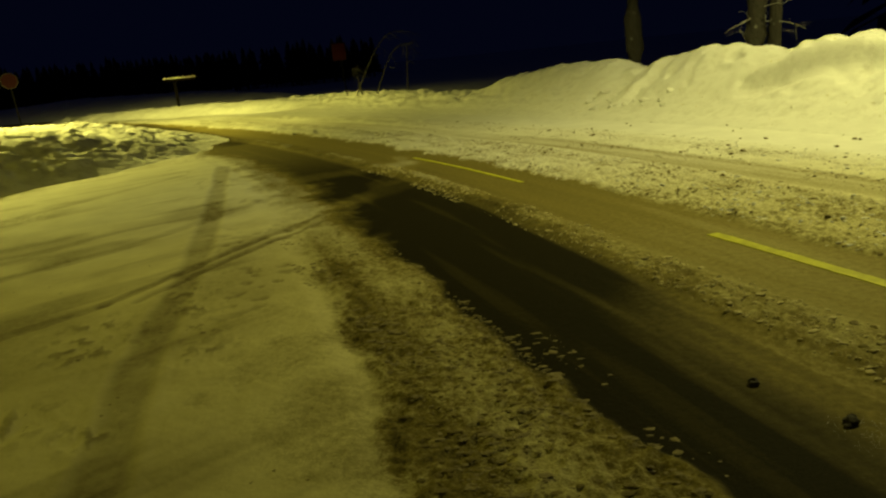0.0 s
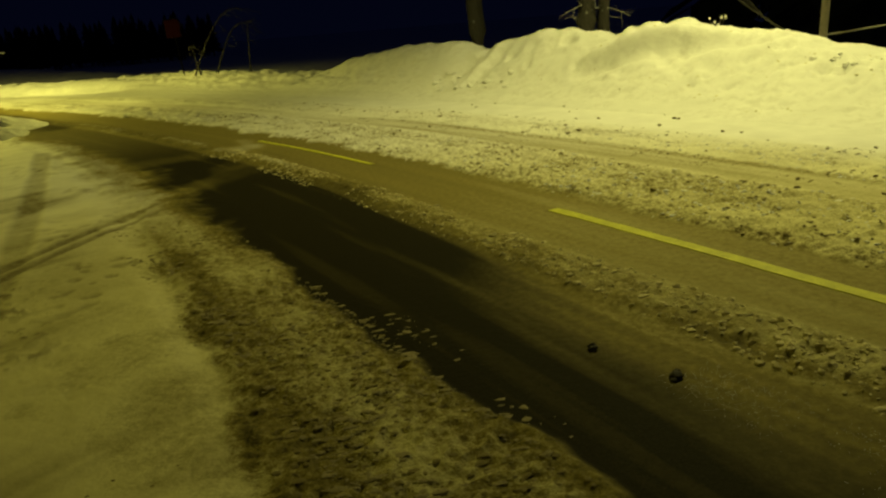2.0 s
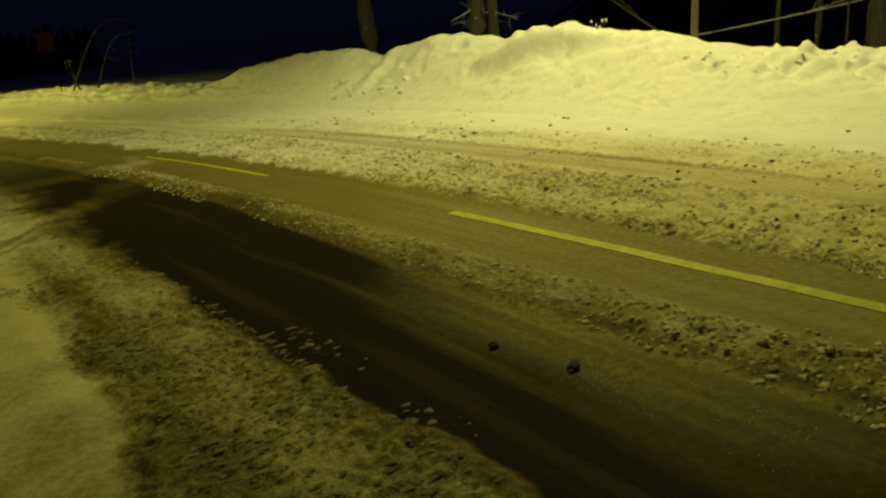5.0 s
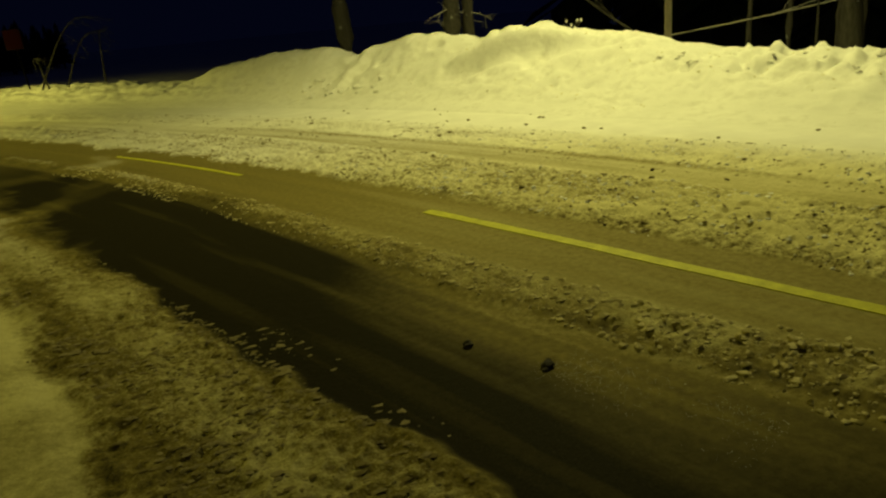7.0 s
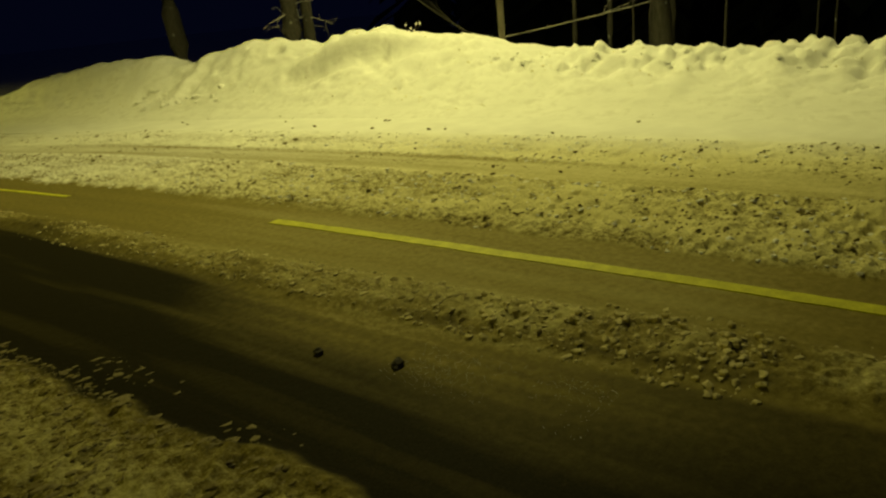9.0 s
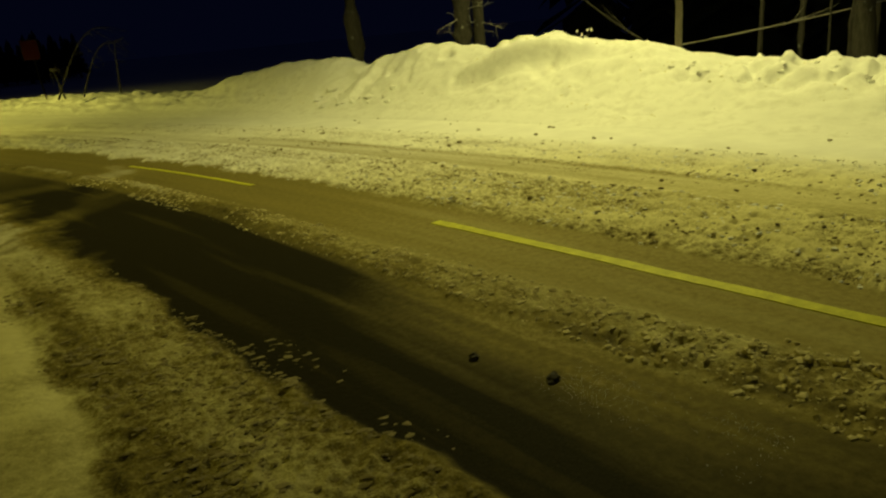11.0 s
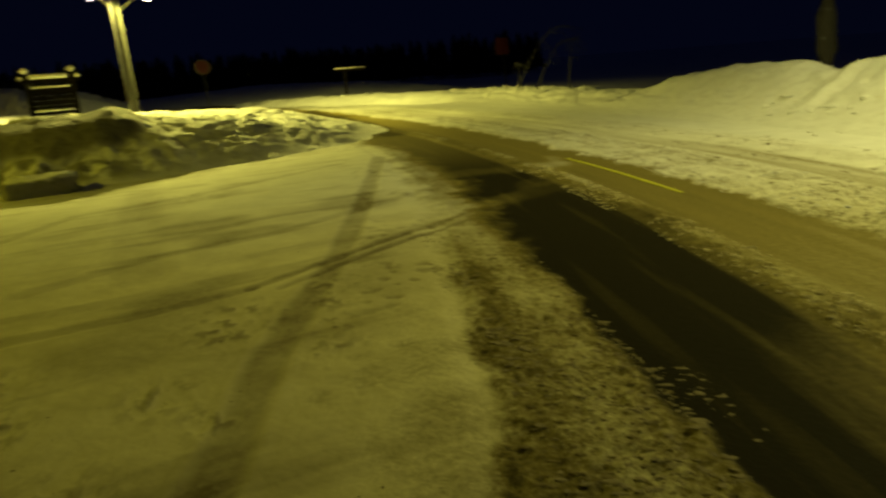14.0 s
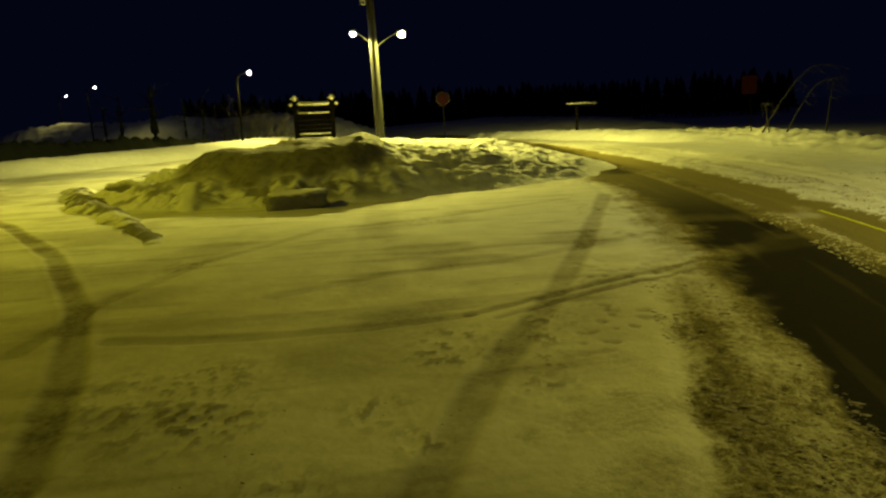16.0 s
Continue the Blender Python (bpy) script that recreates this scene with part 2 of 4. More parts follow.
# ---------------------------------------------------------------- the road's centre line
CENTRE = np.array([(4.9,-60),(4.8,-25),(4.62,-9),(4.35,-3.5),(3.98,-.6),(3.52,1.21),(3.03,2.82),(2.19,5.41),(1.07,8.47),(-0.1,11.2),(-3.7,17.9),(-9.3,26.2),(-20,40),(-45,70),(-110,140)],float)
def spline():
    P=np.vstack([2*CENTRE[0]-CENTRE[1],CENTRE,2*CENTRE[-1]-CENTRE[-2]]); out=[]
    L=np.concatenate([[0],np.cumsum(np.linalg.norm(np.diff(P,axis=0),axis=1)**.5)])
    for i in range(1,len(P)-2):
        n=max(8,int(np.linalg.norm(P[i+1]-P[i])/.15)) 
        n=min(n,120)
        t=np.linspace(L[i],L[i+1],n,endpoint=False)[:,None]
        p0,p1,p2,p3=P[i-1:i+3]; a,b,c,d=L[i-1:i+3]
        A1=(b-t)/(b-a)*p0+(t-a)/(b-a)*p1; A2=(c-t)/(c-b)*p1+(t-b)/(c-b)*p2; A3=(d-t)/(d-c)*p2+(t-c)/(d-c)*p3
        B1=(c-t)/(c-a)*A1+(t-a)/(c-a)*A2; B2=(d-t)/(d-b)*A2+(t-b)/(d-b)*A3
        out.append((c-t)/(c-b)*B1+(t-b)/(c-b)*B2)
    C=np.vstack(out+[CENTRE[-1:]]); S=np.concatenate([[0],np.cumsum(np.linalg.norm(np.diff(C,axis=0),axis=1))])
    k=np.argmin(np.abs(C[:,1])); S-=S[k]
    T=np.gradient(C,axis=0); T/=np.linalg.norm(T,axis=1)[:,None]; N=np.stack([-T[:,1],T[:,0]],1)
    return C,S,T,N
ROAD_C, ROAD_S, ROAD_T, ROAD_N = spline()


def road_coords(x, y):
    """Offset from the centre line (left positive) and way along it, for arrays of places."""
    x, y = np.asarray(x, float).ravel(), np.asarray(y, float).ravel()
    d, s = np.empty(len(x)), np.empty(len(x))
    for i in range(0, len(x), 20000):
        e = slice(i, i + 20000)
        k = ((ROAD_C[None, :, 0] - x[e, None]) ** 2 + (ROAD_C[None, :, 1] - y[e, None]) ** 2).argmin(1)
        vx, vy = x[e] - ROAD_C[k, 0], y[e] - ROAD_C[k, 1]
        d[e] = vx * ROAD_N[k, 0] + vy * ROAD_N[k, 1]
        s[e] = ROAD_S[k] + vx * ROAD_T[k, 0] + vy * ROAD_T[k, 1]
    return d, s


def road_place(d, s):
    """The place at offset d and way s."""
    s = np.asarray(s, float)
    c = np.stack([np.interp(s, ROAD_S, ROAD_C[:, i]) for i in (0, 1)], -1)
    n = np.stack([np.interp(s, ROAD_S, ROAD_N[:, i]) for i in (0, 1)], -1)
    return c + n * np.asarray(d, float)[..., None]


def to_line(x, y, pts):
    """Distance to a line of points."""
    best = np.full(np.shape(x), 1e9)
    for (ax, ay), (bx, by) in zip(pts, pts[1:]):
        ux, uy = bx - ax, by - ay
        q = np.clip(((x - ax) * ux + (y - ay) * uy) / (ux * ux + uy * uy), 0, 1)
        best = np.minimum(best, np.hypot(x - ax - q * ux, y - ay - q * uy))
    return best


# ---------------------------------------------------------------- ground, one sheet
TRACKS_AND_SHADOW = [  # tyre tracks in the packed snow, and one pole shadow painted like them: width, depth, line
    (0.23, 1.0, [(-3.9, 12.9), (-2.86, 8.75), (-2.2, 5.88), (-1.86, 3.83), (-1.55, 2.63), (-1.2, 1.0)]),
    (0.13, 1.2, [(-2.6, 5.0), (-2.2, 5.85), (-1.73, 6.85), (-1.1, 8.0)]),
    (0.11, 1.1, [(-2.35, 5.0), (-2.0, 5.85), (-1.55, 6.75), (-0.95, 7.8)]),
    (0.2, 0.55, [(-4.66, 4.88), (-4.15, 6.02), (-3.2, 7.0), (-2.2, 9.1), (-1.6, 10.4)]),
    (0.2, 0.6, [(-5.28, 2.82), (-6.04, 4.06), (-6.59, 5.63), (-6.71, 8.08), (-5.8, 9.31), (-4.42, 12.14)]),
    (0.17, 0.8, [(-4.9, 3.35), (-4.35, 3.64), (-3.78, 3.96), (-3.19, 4.41), (-2.61, 5.0)]),
    (0.22, 1.3, [(-3.0, 1.4), (-3.28, 1.79), (-4.26, 2.59), (-5.97, 3.79), (-9.0, 5.36), (-12.9, 6.86), (-20, 8.5)]),
    # the utility pole's cast shadow, painted as a dark streak
    (0.5, 0.42, [(-7.6, 10.9), (-5.2, 7.28), (-3.88, 5.39)]),
    (0.5, 1.0, [(-4.6, 16.4), (-5.1, 17.4), (-7.9, 22.0), (-11.8, 27.4), (-16, 31)]),
]

SCUFFS = [(-1.95, 5.15, 0.2), (-1.8, 4.7, 0.18), (-1.62, 4.25, 0.18), (-1.47, 3.82, 0.18), (-2.3, 4.1, 0.28), (-2.45, 4.5, 0.22), (-3.75, 2.75, 0.5), (-3.2, 2.5, 0.45), (-3.45, 3.2, 0.35),
          (-2.95, 2.66, 0.25), (-2.23, 3.18, 0.2), (-1.8, 2.97, 0.15), (-2.1, 2.3, 0.3), (-6.6, 5.6, 0.35), (-5.7, 9.3, 0.4)]
LEAD_TRACK = [(-4.9, 17.4), (-7.4, 22.1), (-10.4, 27.2), (-12.8, 31.1)]  # bare wheel path that leads off into the side road
DRAGS = [  # snow carried across the lane by turning wheels: width, amount, line
    (0.5, 0.08, [(-2.2, 7.2), (-1.5, 7.9), (-0.9, 8.5), (-0.3, 9.3)]),
    (0.5, 0.09, [(-2.0, 10.5), (-1.2, 10.9), (-0.6, 11.2)]),
    (0.28, 0.07, [(-1.5, 7.6), (-1.1, 8.15), (-0.75, 9.4), (-0.5, 10.9), (-0.6, 12)]),
]


def added_drop(d, s):
    """Added fall of the land behind the ploughed bank; it hides lamp-lit ground that should be dark."""
    return 2.6 * step(-8.6, -15, d) * step(-45, -35, s) * (1 - step(22, 34, s))


def lane_edges(s):
    """Offsets of the wheel path's two borders, the packed snow's border and the slush ridge's far border."""
    inner = np.interp(s, [-6, 1, 2, 3.2, 4.3, 6, 8, 9.6, 13, 18, 30], [0.85, 0.93, 1.0, 1.06, 1.1, 1.04, 0.94, 0.92, 0.95, 0.95, 0.8])
    outer = np.interp(s, [0, 2.5, 3.0, 3.7, 4.3, 5.2, 6, 7, 8.8, 11.2, 15.2, 18, 30], [2.2, 2.22, 2.24, 2.32, 2.37, 2.37, 2.33, 2.31, 2.26, 2.12, 1.98, 2.08, 2.0])
    snow = np.interp(s, [0, 3.5, 4, 5.2, 6.6, 8, 10.5, 14.5, 20], [3.34, 3.27, 3.19, 3.13, 3.07, 3.0, 2.88, 2.6, 2.5])
    ridge = np.interp(s, [0, 1.3, 2.5, 4, 5.2, 7.5, 10], [0.5, 0.54, 0.6, 0.68, 0.76, 0.66, 0.66])
    return inner, outer, snow, ridge


def ground_shape(x, y, full=False):
    d, s = road_coords(x, y)
    wav = (fbm(s * 0.5, d * 0.9, 3, 5) - 0.5) * 0.5
    dd = d + wav * 0.22
    far = step(10, 17, s)
    n = fbm(x * 3.1, y * 3.1, 4, 11)
    streak = fbm(s * 0.35, d * 7.0, 4, 23)
    broad = fbm(s * 0.22, d * 2.6, 3, 27)
    inner, outer, snow_edge, ridge_edge = lane_edges(s)
    jag = 0.16 * (fbm(s * 2.4, d * 1.2, 3, 19) - 0.5) + 0.1 * (fbm(x * 6, y * 6, 2, 29) - 0.5)
    jag = jag * (1 + 2.2 * step(5.5, 9.5, s))
    fuzz = 0.05 + 0.22 * step(5.5, 9.5, s)
    dj = d + jag
    # from the near side to the far bank: trodden edge, bare wheel path, slush ridge, thin film, slush, second wheel path, churned edge
    bare = step(inner - 0.14, inner + 0.16, dd) * (1 - step(outer - fuzz, outer + fuzz, dj))
    film = step(inner - 0.05, inner + 0.05, dd) * (1 - step(inner + 0.15, inner + 0.8 + 0.35 * (1 - step(2, 3.2, s)), dd)) * (0.45 + 0.55 * step(1.2, 2.8, s))
    edge = step(outer - fuzz, outer + fuzz, dj) * (1 - step(snow_edge - fuzz - 0.05, snow_edge + fuzz + 0.04, dj))
    rut = band(d, snow_edge - 0.36, snow_edge, 0.12) * edge
    ridge = band(dd, ridge_edge, inner, 0.1)
    thin = step(-0.5, -0.36, dj) * (1 - step(ridge_edge - 0.1, ridge_edge + 0.1, dd))
    slush = step(-1.9, -1.65, dd) * (1 - step(-0.5, -0.36, dj))
    track = band(dd, -2.5, -1.78, 0.13)
    churn = band(dd, -3.55, -2.5, 0.22)
    cover = np.ones_like(d)
    cover = cover - bare * (0.96 - 0.22 * far - 0.07 * step(0.5, 0.75, streak))
    cover = cover + film * bare * (0.31 + 0.13 * step(0.4, 0.66, streak)) * (1 - step(3.3, 5.5, s))
    cover = cover - thin * (0.5 + 0.12 * step(5, 9, s) - 0.12 * (streak - 0.5) + 0.14 * (1 - step(0.5, 2.2, s)))
    across = np.clip((d - outer) / (snow_edge - outer), 0, 1)
    cover = cover - edge * (1 - across) * 0.3 * step(5.5, 9, s)
    cover = cover - edge * (0.42 - 0.3 * (streak - 0.5) - 0.55 * (broad - 0.5) - 0.3 * (n - 0.5)) * (1 - 0.35 * step(5.5, 10, s)) - rut * 0.05
    cover = cover - ridge * (0.48 + 0.12 * step(5, 8, s) - 0.45 * (n - 0.5))
    cover = cover - slush * (0.27 - 0.35 * (n - 0.5) - 0.35 * (streak - 0.5))
    cover = cover - track * (0.4 - 0.3 * (streak - 0.5)) * (1 - 0.3 * far)
    cover = cover - churn * (0.19 - 0.4 * (streak - 0.5) - 0.3 * (n - 0.5)) * (1 - 0.6 * step(-3.0, -3.5, d))
    # margin of snow beside the lane drawn darker, most where s is small
    edge_margin = step(snow_edge - 0.1, snow_edge, d) * (1 - step(snow_edge + 0.2, snow_edge + 1.3, d + 0.9 * (n - 0.5))) * (1 - 0.6 * step(5, 8, s))
    cover = cover - edge_margin * (0.27 - 0.3 * (n - 0.5))
    grain = np.clip(0.05 + 0.55 * edge * (1 - 0.6 * step(5.5, 9, s)) + 0.35 * ridge + 1.0 * slush + 0.9 * churn + 0.15 * track + 0.12 * film * bare + 0.35 * edge_margin, 0, 1)
    for w, amount, pts in DRAGS:
        q = to_line(x, y, pts) + 0.4 * (fbm(x * 2, y * 2, 3, 83) - 0.5)
        cover = cover + amount * (1 - step(w * 0.2, w, q)) * step(-0.6, 0.0, d)
    lead = to_line(x, y, LEAD_TRACK) + 0.25 * (fbm(x * 1.2, y * 1.2, 3, 87) - 0.5)
    cover = cover - 0.42 * (1 - step(0.1, 0.65, lead)) * step(0.0, 0.6, cover)
    cover = cover + far * 0.05 * step(-6, 0, -np.abs(d))
    dirt_and_shade = 0.04 + 0.1 * slush + 0.22 * edge + 0.1 * ridge + 0.05 * churn + step(2.9, 3.6, d) * (0.4 * step(0.5, 0.75, fbm(x * 0.7, y * 0.7, 4, 41)) + 0.3 * step(0.52, 0.75, fbm((x + y * 0.8) * 0.5, (y - x * 0.8) * 3.5, 4, 47)))
    z = np.zeros_like(d)
    z += edge * (0.02 + 0.03 * (n - 0.4)) + ridge * (0.012 + 0.035 * n) + slush * 0.05 * n + churn * 0.05 * n
    off = step(snow_edge - 0.05, snow_edge + 0.2, d)
    z += off * (0.03 + 0.05 * (fbm(x * 0.5, y * 0.5, 3, 61) - 0.5) + 0.012 * (n - 0.5))
    z += step(-4.6, -5.6, d) * 0.03 * n
    crumb = 1 - np.abs(2 * fbm(x * 7, y * 7, 3, 71, 0.6) - 1)
    z += (fbm(x * 11, y * 11, 3, 73) - 0.5) * (0.006 * off + 0.02 * edge) + (crumb - 0.7) * (0.07 * slush + 0.05 * churn + 0.045 * edge + 0.05 * ridge)
    # pock marks of trodden snow beside the lane
    pock = step(0.6, 0.72, fbm(x * 9, y * 9, 2, 97)) * band(d, snow_edge - 0.05, snow_edge + 0.75, 0.2) * step(0.42, 0.6, fbm(x * 1.3, y * 1.3, 2, 99))
    z -= 0.012 * pock
    dirt_and_shade = dirt_and_shade + 0.35 * pock
    z -= added_drop(d, s)
    for w, depth, pts in TRACKS_AND_SHADOW:
        q = to_line(x, y, pts) + 0.05 * (fbm(x * 2, y * 2, 3, 81) - 0.5)
        k = 1 - step(w * 0.27, w * 0.72, q)
        rim = band(q, w * 0.55, w * 0.85, 0.03)
        tread = 0.75 + 0.5 * (fbm(x * 6, y * 6, 3, 91) - 0.3)
        dirt_and_shade = dirt_and_shade + k * depth * 0.55 * tread
        z = z + off * (-0.008 * k * depth + 0.004 * rim * depth)
    # scuffed patches in the packed snow: place, radius
    for px, py, pr in SCUFFS:
        k = np.exp(-((x - px) ** 2 + (y - py) ** 2) / pr ** 2)
        a = fbm((x + 0.4 * y) * 17, (y - 0.4 * x) * 11, 3, 53)
        dirt_and_shade = dirt_and_shade + k * off * (0.62 if pr < 0.29 else 0.36) * step(0.52, 0.64, a)
        z = z + k * off * (0.03 if pr < 0.29 else 0.018) * (a - 0.5)
    z = np.where(np.hypot(x, y) > 120, 0, z)
    if full:
        return z, np.clip(cover, 0, 1), np.clip(dirt_and_shade, 0, 1), grain
    return z, np.clip(cover, 0, 1), np.clip(dirt_and_shade, 0, 1)


def build_ground():
    fine = np.linspace(radians(90 - 72), radians(90 + 68), 980)
    coarse = np.linspace(radians(90 + 68), radians(360 + 18), 90)[1:-1]
    ang = np.concatenate([fine, coarse])
    rad = np.concatenate([[0.05, 0.5, 0.9], np.geomspace(1.2, 60, 740), np.geomspace(64, 900, 24)])
    A, Rr = np.meshgrid(ang, rad)
    x, y = (Rr * np.cos(A)).ravel(), (Rr * np.sin(A)).ravel()
    z, cover, dirt_and_shade, grain = ground_shape(x, y, True)
    d, s = road_coords(x, y)
    # where the painted yellow cast lies: road and near snow, fading outwards
    soil_and_light = step(-4.2, -2.6, d) * (1 - 0.8 * step(5, 11, np.hypot(x, y)))
    na, nr = len(ang), len(rad)
    i = np.arange(nr - 1)[:, None] * na
    j = np.arange(na)[None, :]
    k = (j + 1) % na
    faces = np.stack([i + j, i + na + j, i + na + k, i + k], -1).reshape(-1, 4)[:, ::-1]
    ob = link_mesh("ground", np.stack([x, y, z], 1), faces, GROUND, attrs={"cover": cover, "dirt_and_shade": dirt_and_shade, "soil_and_light": soil_and_light, "grain": grain})
    tagged(ob, "packed snow and slush over wet dark asphalt with tyre tracks and a painted pole shadow", "ground", kind="structure")


build_ground()


# ---------------------------------------------------------------- yellow centre dashes
def dash(s0, s1, width=0.105):
    n = int((s1 - s0) / 0.04)
    s = np.linspace(s0, s1, n)
    wob = (fbm(s * 5, s * 0 + 3, 3, 7) - 0.5) * 0.018
    wob2 = (fbm(s * 5, s * 0 + 9, 3, 8) - 0.5) * 0.018
    rows = []
    for off, h in ((-width / 2 + wob, 0.0), (-width / 2 + wob, 0.006), (width / 2 + wob2, 0.006), (width / 2 + wob2, 0.0)):
        p = road_place(off, s)
        z, _, _ = ground_shape(p[:, 0], p[:, 1])
        rows.append(np.column_stack([p, z + h]))
    v = np.concatenate(rows)
    f = [(r * n + i, r * n + i + 1, (r + 1) * n + i + 1, (r + 1) * n + i) for r in range(3) for i in range(n - 1)]
    ob = link_mesh("road_marking", v, f, YELLOW, smooth=False)
    tagged(ob, "worn yellow dashed centre line on wet asphalt", "road marking", "centre line dashes", "structure")


for a, b, w in ((-8.5, -3.0, 0.105), (0.3, 5.61, 0.105), (8.88, 12.4, 0.062)):
    dash(a, b, w)


# ---------------------------------------------------------------- ploughed snow bank beyond the road
BANK = [(-40, 0.52), (2, 0.52), (2.8, 0.55), (4.1, 0.58), (5.7, 0.71), (6.85, 0.76), (7.6, 0.98), (8.3, 1.1), (8.9, 1.15), (9.6, 1.3), (10.25, 1.3), (10.55, 1.1),
        (11, 1.08), (11.3, 1.19), (12.1, 1.26), (13.5, 1.18), (14.0, 0.94), (14.6, 0.94), (15, 1.13), (16.3, 1.1), (17.8, 0.93), (19.2, 0.8), (19.9, 0.54),
        (20.8, 0.38), (22.8, 0.42), (25.5, 0.53), (29, 0.53), (32.5, 0.45), (39, 0.22), (46, 0.3), (62, 0.3)]


def bank_pits(d, s):
    """Small holes and dents in the bank's face."""
    rnd = random.Random(12)
    spots = [(11.65, -6.72, 0.1, 0.5), (10.4, -6.1, 0.12, 0.08), (10.0, -5.9, 0.11, 0.07), (9.3, -6.2, 0.1, 0.07), (14.6, -5.9, 0.1, 0.08)]
    spots += [(rnd.uniform(6, 15), rnd.uniform(-6.8, -5.7), rnd.uniform(0.03, 0.07), rnd.uniform(0.05, 0.13)) for _ in range(44)]
    spots += [(rnd.uniform(-1, 7), rnd.uniform(-7.0, -6.2), rnd.uniform(0.05, 0.11), rnd.uniform(0.08, 0.2)) for _ in range(46)]
    spots += [(rnd.uniform(-1, 17), rnd.uniform(-6.7, -5.35), rnd.uniform(0.02, 0.05), rnd.uniform(0.03, 0.09)) for _ in range(130)]
    z = np.zeros_like(d)
    for a, b, r, depth in spots:
        near = (np.abs(s - a) < 3 * r) & (np.abs(d - b) < 3 * r)
        z[near] -= depth * np.exp(-((s[near] - a) ** 2 + (d[near] - b) ** 2) / r ** 2)
    return z


def bank_height(d, s):
    h = np.interp(s, *zip(*BANK))
    f = np.interp(-d, [4.5, 4.8, 5.25, 5.7, 6.3, 6.75, 7.05, 7.6, 8.5, 10, 12], [-0.06, 0.015, 0.1, 0.28, 0.63, 0.92, 1.0, 0.9, 0.6, 0.3, 0.25])
    up = step(0.05, 0.5, f)
    lumps = fbm(s * 1.3, d * 1.3, 4, 31) - 0.5
    chunk = np.abs(fbm(s * 3.0, d * 2.6, 4, 37) - 0.5)
    rough = 0.35 + 0.9 * (1 - step(5, 7.5, s)) + 0.5 * step(19, 21, s)
    edge = -d - 6.0 - (11 - s) * 0.28 + 0.12 * (fbm(s * 2.5, d * 0.5, 3, 33) - 0.5)
    ledge = band(s, 7.7, 10.9, 0.35) * (step(0.0, 0.09, edge) * (1 - step(0.1, 0.8, edge)) * 0.26 * (1 - step(0.75, 0.98, f)) - 0.06 * band(edge, -0.22, -0.04, 0.08))
    pits = np.minimum(fbm(s * 4.2, d * 4.2, 3, 43), fbm(s * 4.2 + 9, d * 4.2 - 5, 3, 45)) - 0.42
    blocky = (1 - step(5.6, 7.6, s)) * step(0.5, 0.85, f)
    z = h * f + bank_pits(d, s) + 0.05 * (fbm(s * 11, d * 11, 3, 49) - 0.5) * step(0.6, 0.95, f) + up * (0.2 * lumps + 0.36 * rough * (chunk - 0.1) * step(0.45, 0.85, f)) + 0.085 * (fbm(s * 5, d * 5, 4, 39) - 0.5) * step(0.02, 0.3, f) + ledge + (0.05 * up + 0.34 * blocky) * pits - added_drop(d, s) - 0.18 * band(s, 13.2, 13.55, 0.12) * band(-d, 5.6, 7.0, 0.4)
    return z


def build_bank():
    s = np.concatenate([np.arange(-30, -3, 0.5), np.arange(-3, 21, 0.055), np.arange(21, 40, 0.12), np.arange(40, 62, 0.5)])
    d = np.concatenate([np.arange(-4.5, -8.2, -0.045), np.arange(-8.2, -12.5, -0.3)])
    Sg, Dg = np.meshgrid(s, d)
    p = road_place(Dg.ravel(), Sg.ravel())
    z = bank_height(Dg.ravel(), Sg.ravel())
    n, m = len(s), len(d)
    i = np.arange(m - 1)[:, None] * n
    j = np.arange(n - 1)[None, :]
    f = np.stack([i + j, i + j + 1, i + n + j + 1, i + n + j], -1).reshape(-1, 4)[:, ::-1]
    ob = link_mesh("snow_bank", np.column_stack([p, z]), f, BANK_SNOW)
    tagged(ob, "high ploughed bank of lumpy clean snow along the road", "snow bank")


build_bank()

# ---------------------------------------------------------------- soiled mound at the side road, and the low far bank
CREST = [(-15.3, 11.3, 0.36, 1.4), (-14.3, 11.4, 0.6, 2.1), (-13.2, 11.8, 0.8, 2.9), (-12.2, 12.3, 1.08, 3.4), (-11.2, 12.9, 1.25, 3.6), (-10.3, 13.5, 1.2, 3.5), (-9.7, 14.4, 1.02, 3.4), (-8.9, 15.6, 0.86, 3.4), (-7.6, 16.4, 0.55, 2.6), (-6.5, 16.8, 0.25, 1.6)]
PLATEAU = [(-12.6, 15.0, 0.95, 3.4), (-12.2, 18.0, 0.98, 4.8), (-10.6, 19.4, 0.88, 4.6), (-8.6, 18.6, 0.6, 3.4)]


def crest_height(x, y, crest):
    z = np.full(np.shape(x), -0.2)
    for (ax, ay, ah, aw), (bx, by, bh, bw) in zip(crest, crest[1:]):
        ux, uy = bx - ax, by - ay
        q = np.clip(((x - ax) * ux + (y - ay) * uy) / (ux * ux + uy * uy), 0, 1)
        r = np.hypot(x - ax - q * ux, y - ay - q * uy) / (aw + q * (bw - aw))
        z = np.maximum(z, (ah + q * (bh - ah)) * (np.cos(np.minimum(r, 1.3) * math.pi * 0.77) * 0.5 + 0.5 - 0.12 * r))
    return z


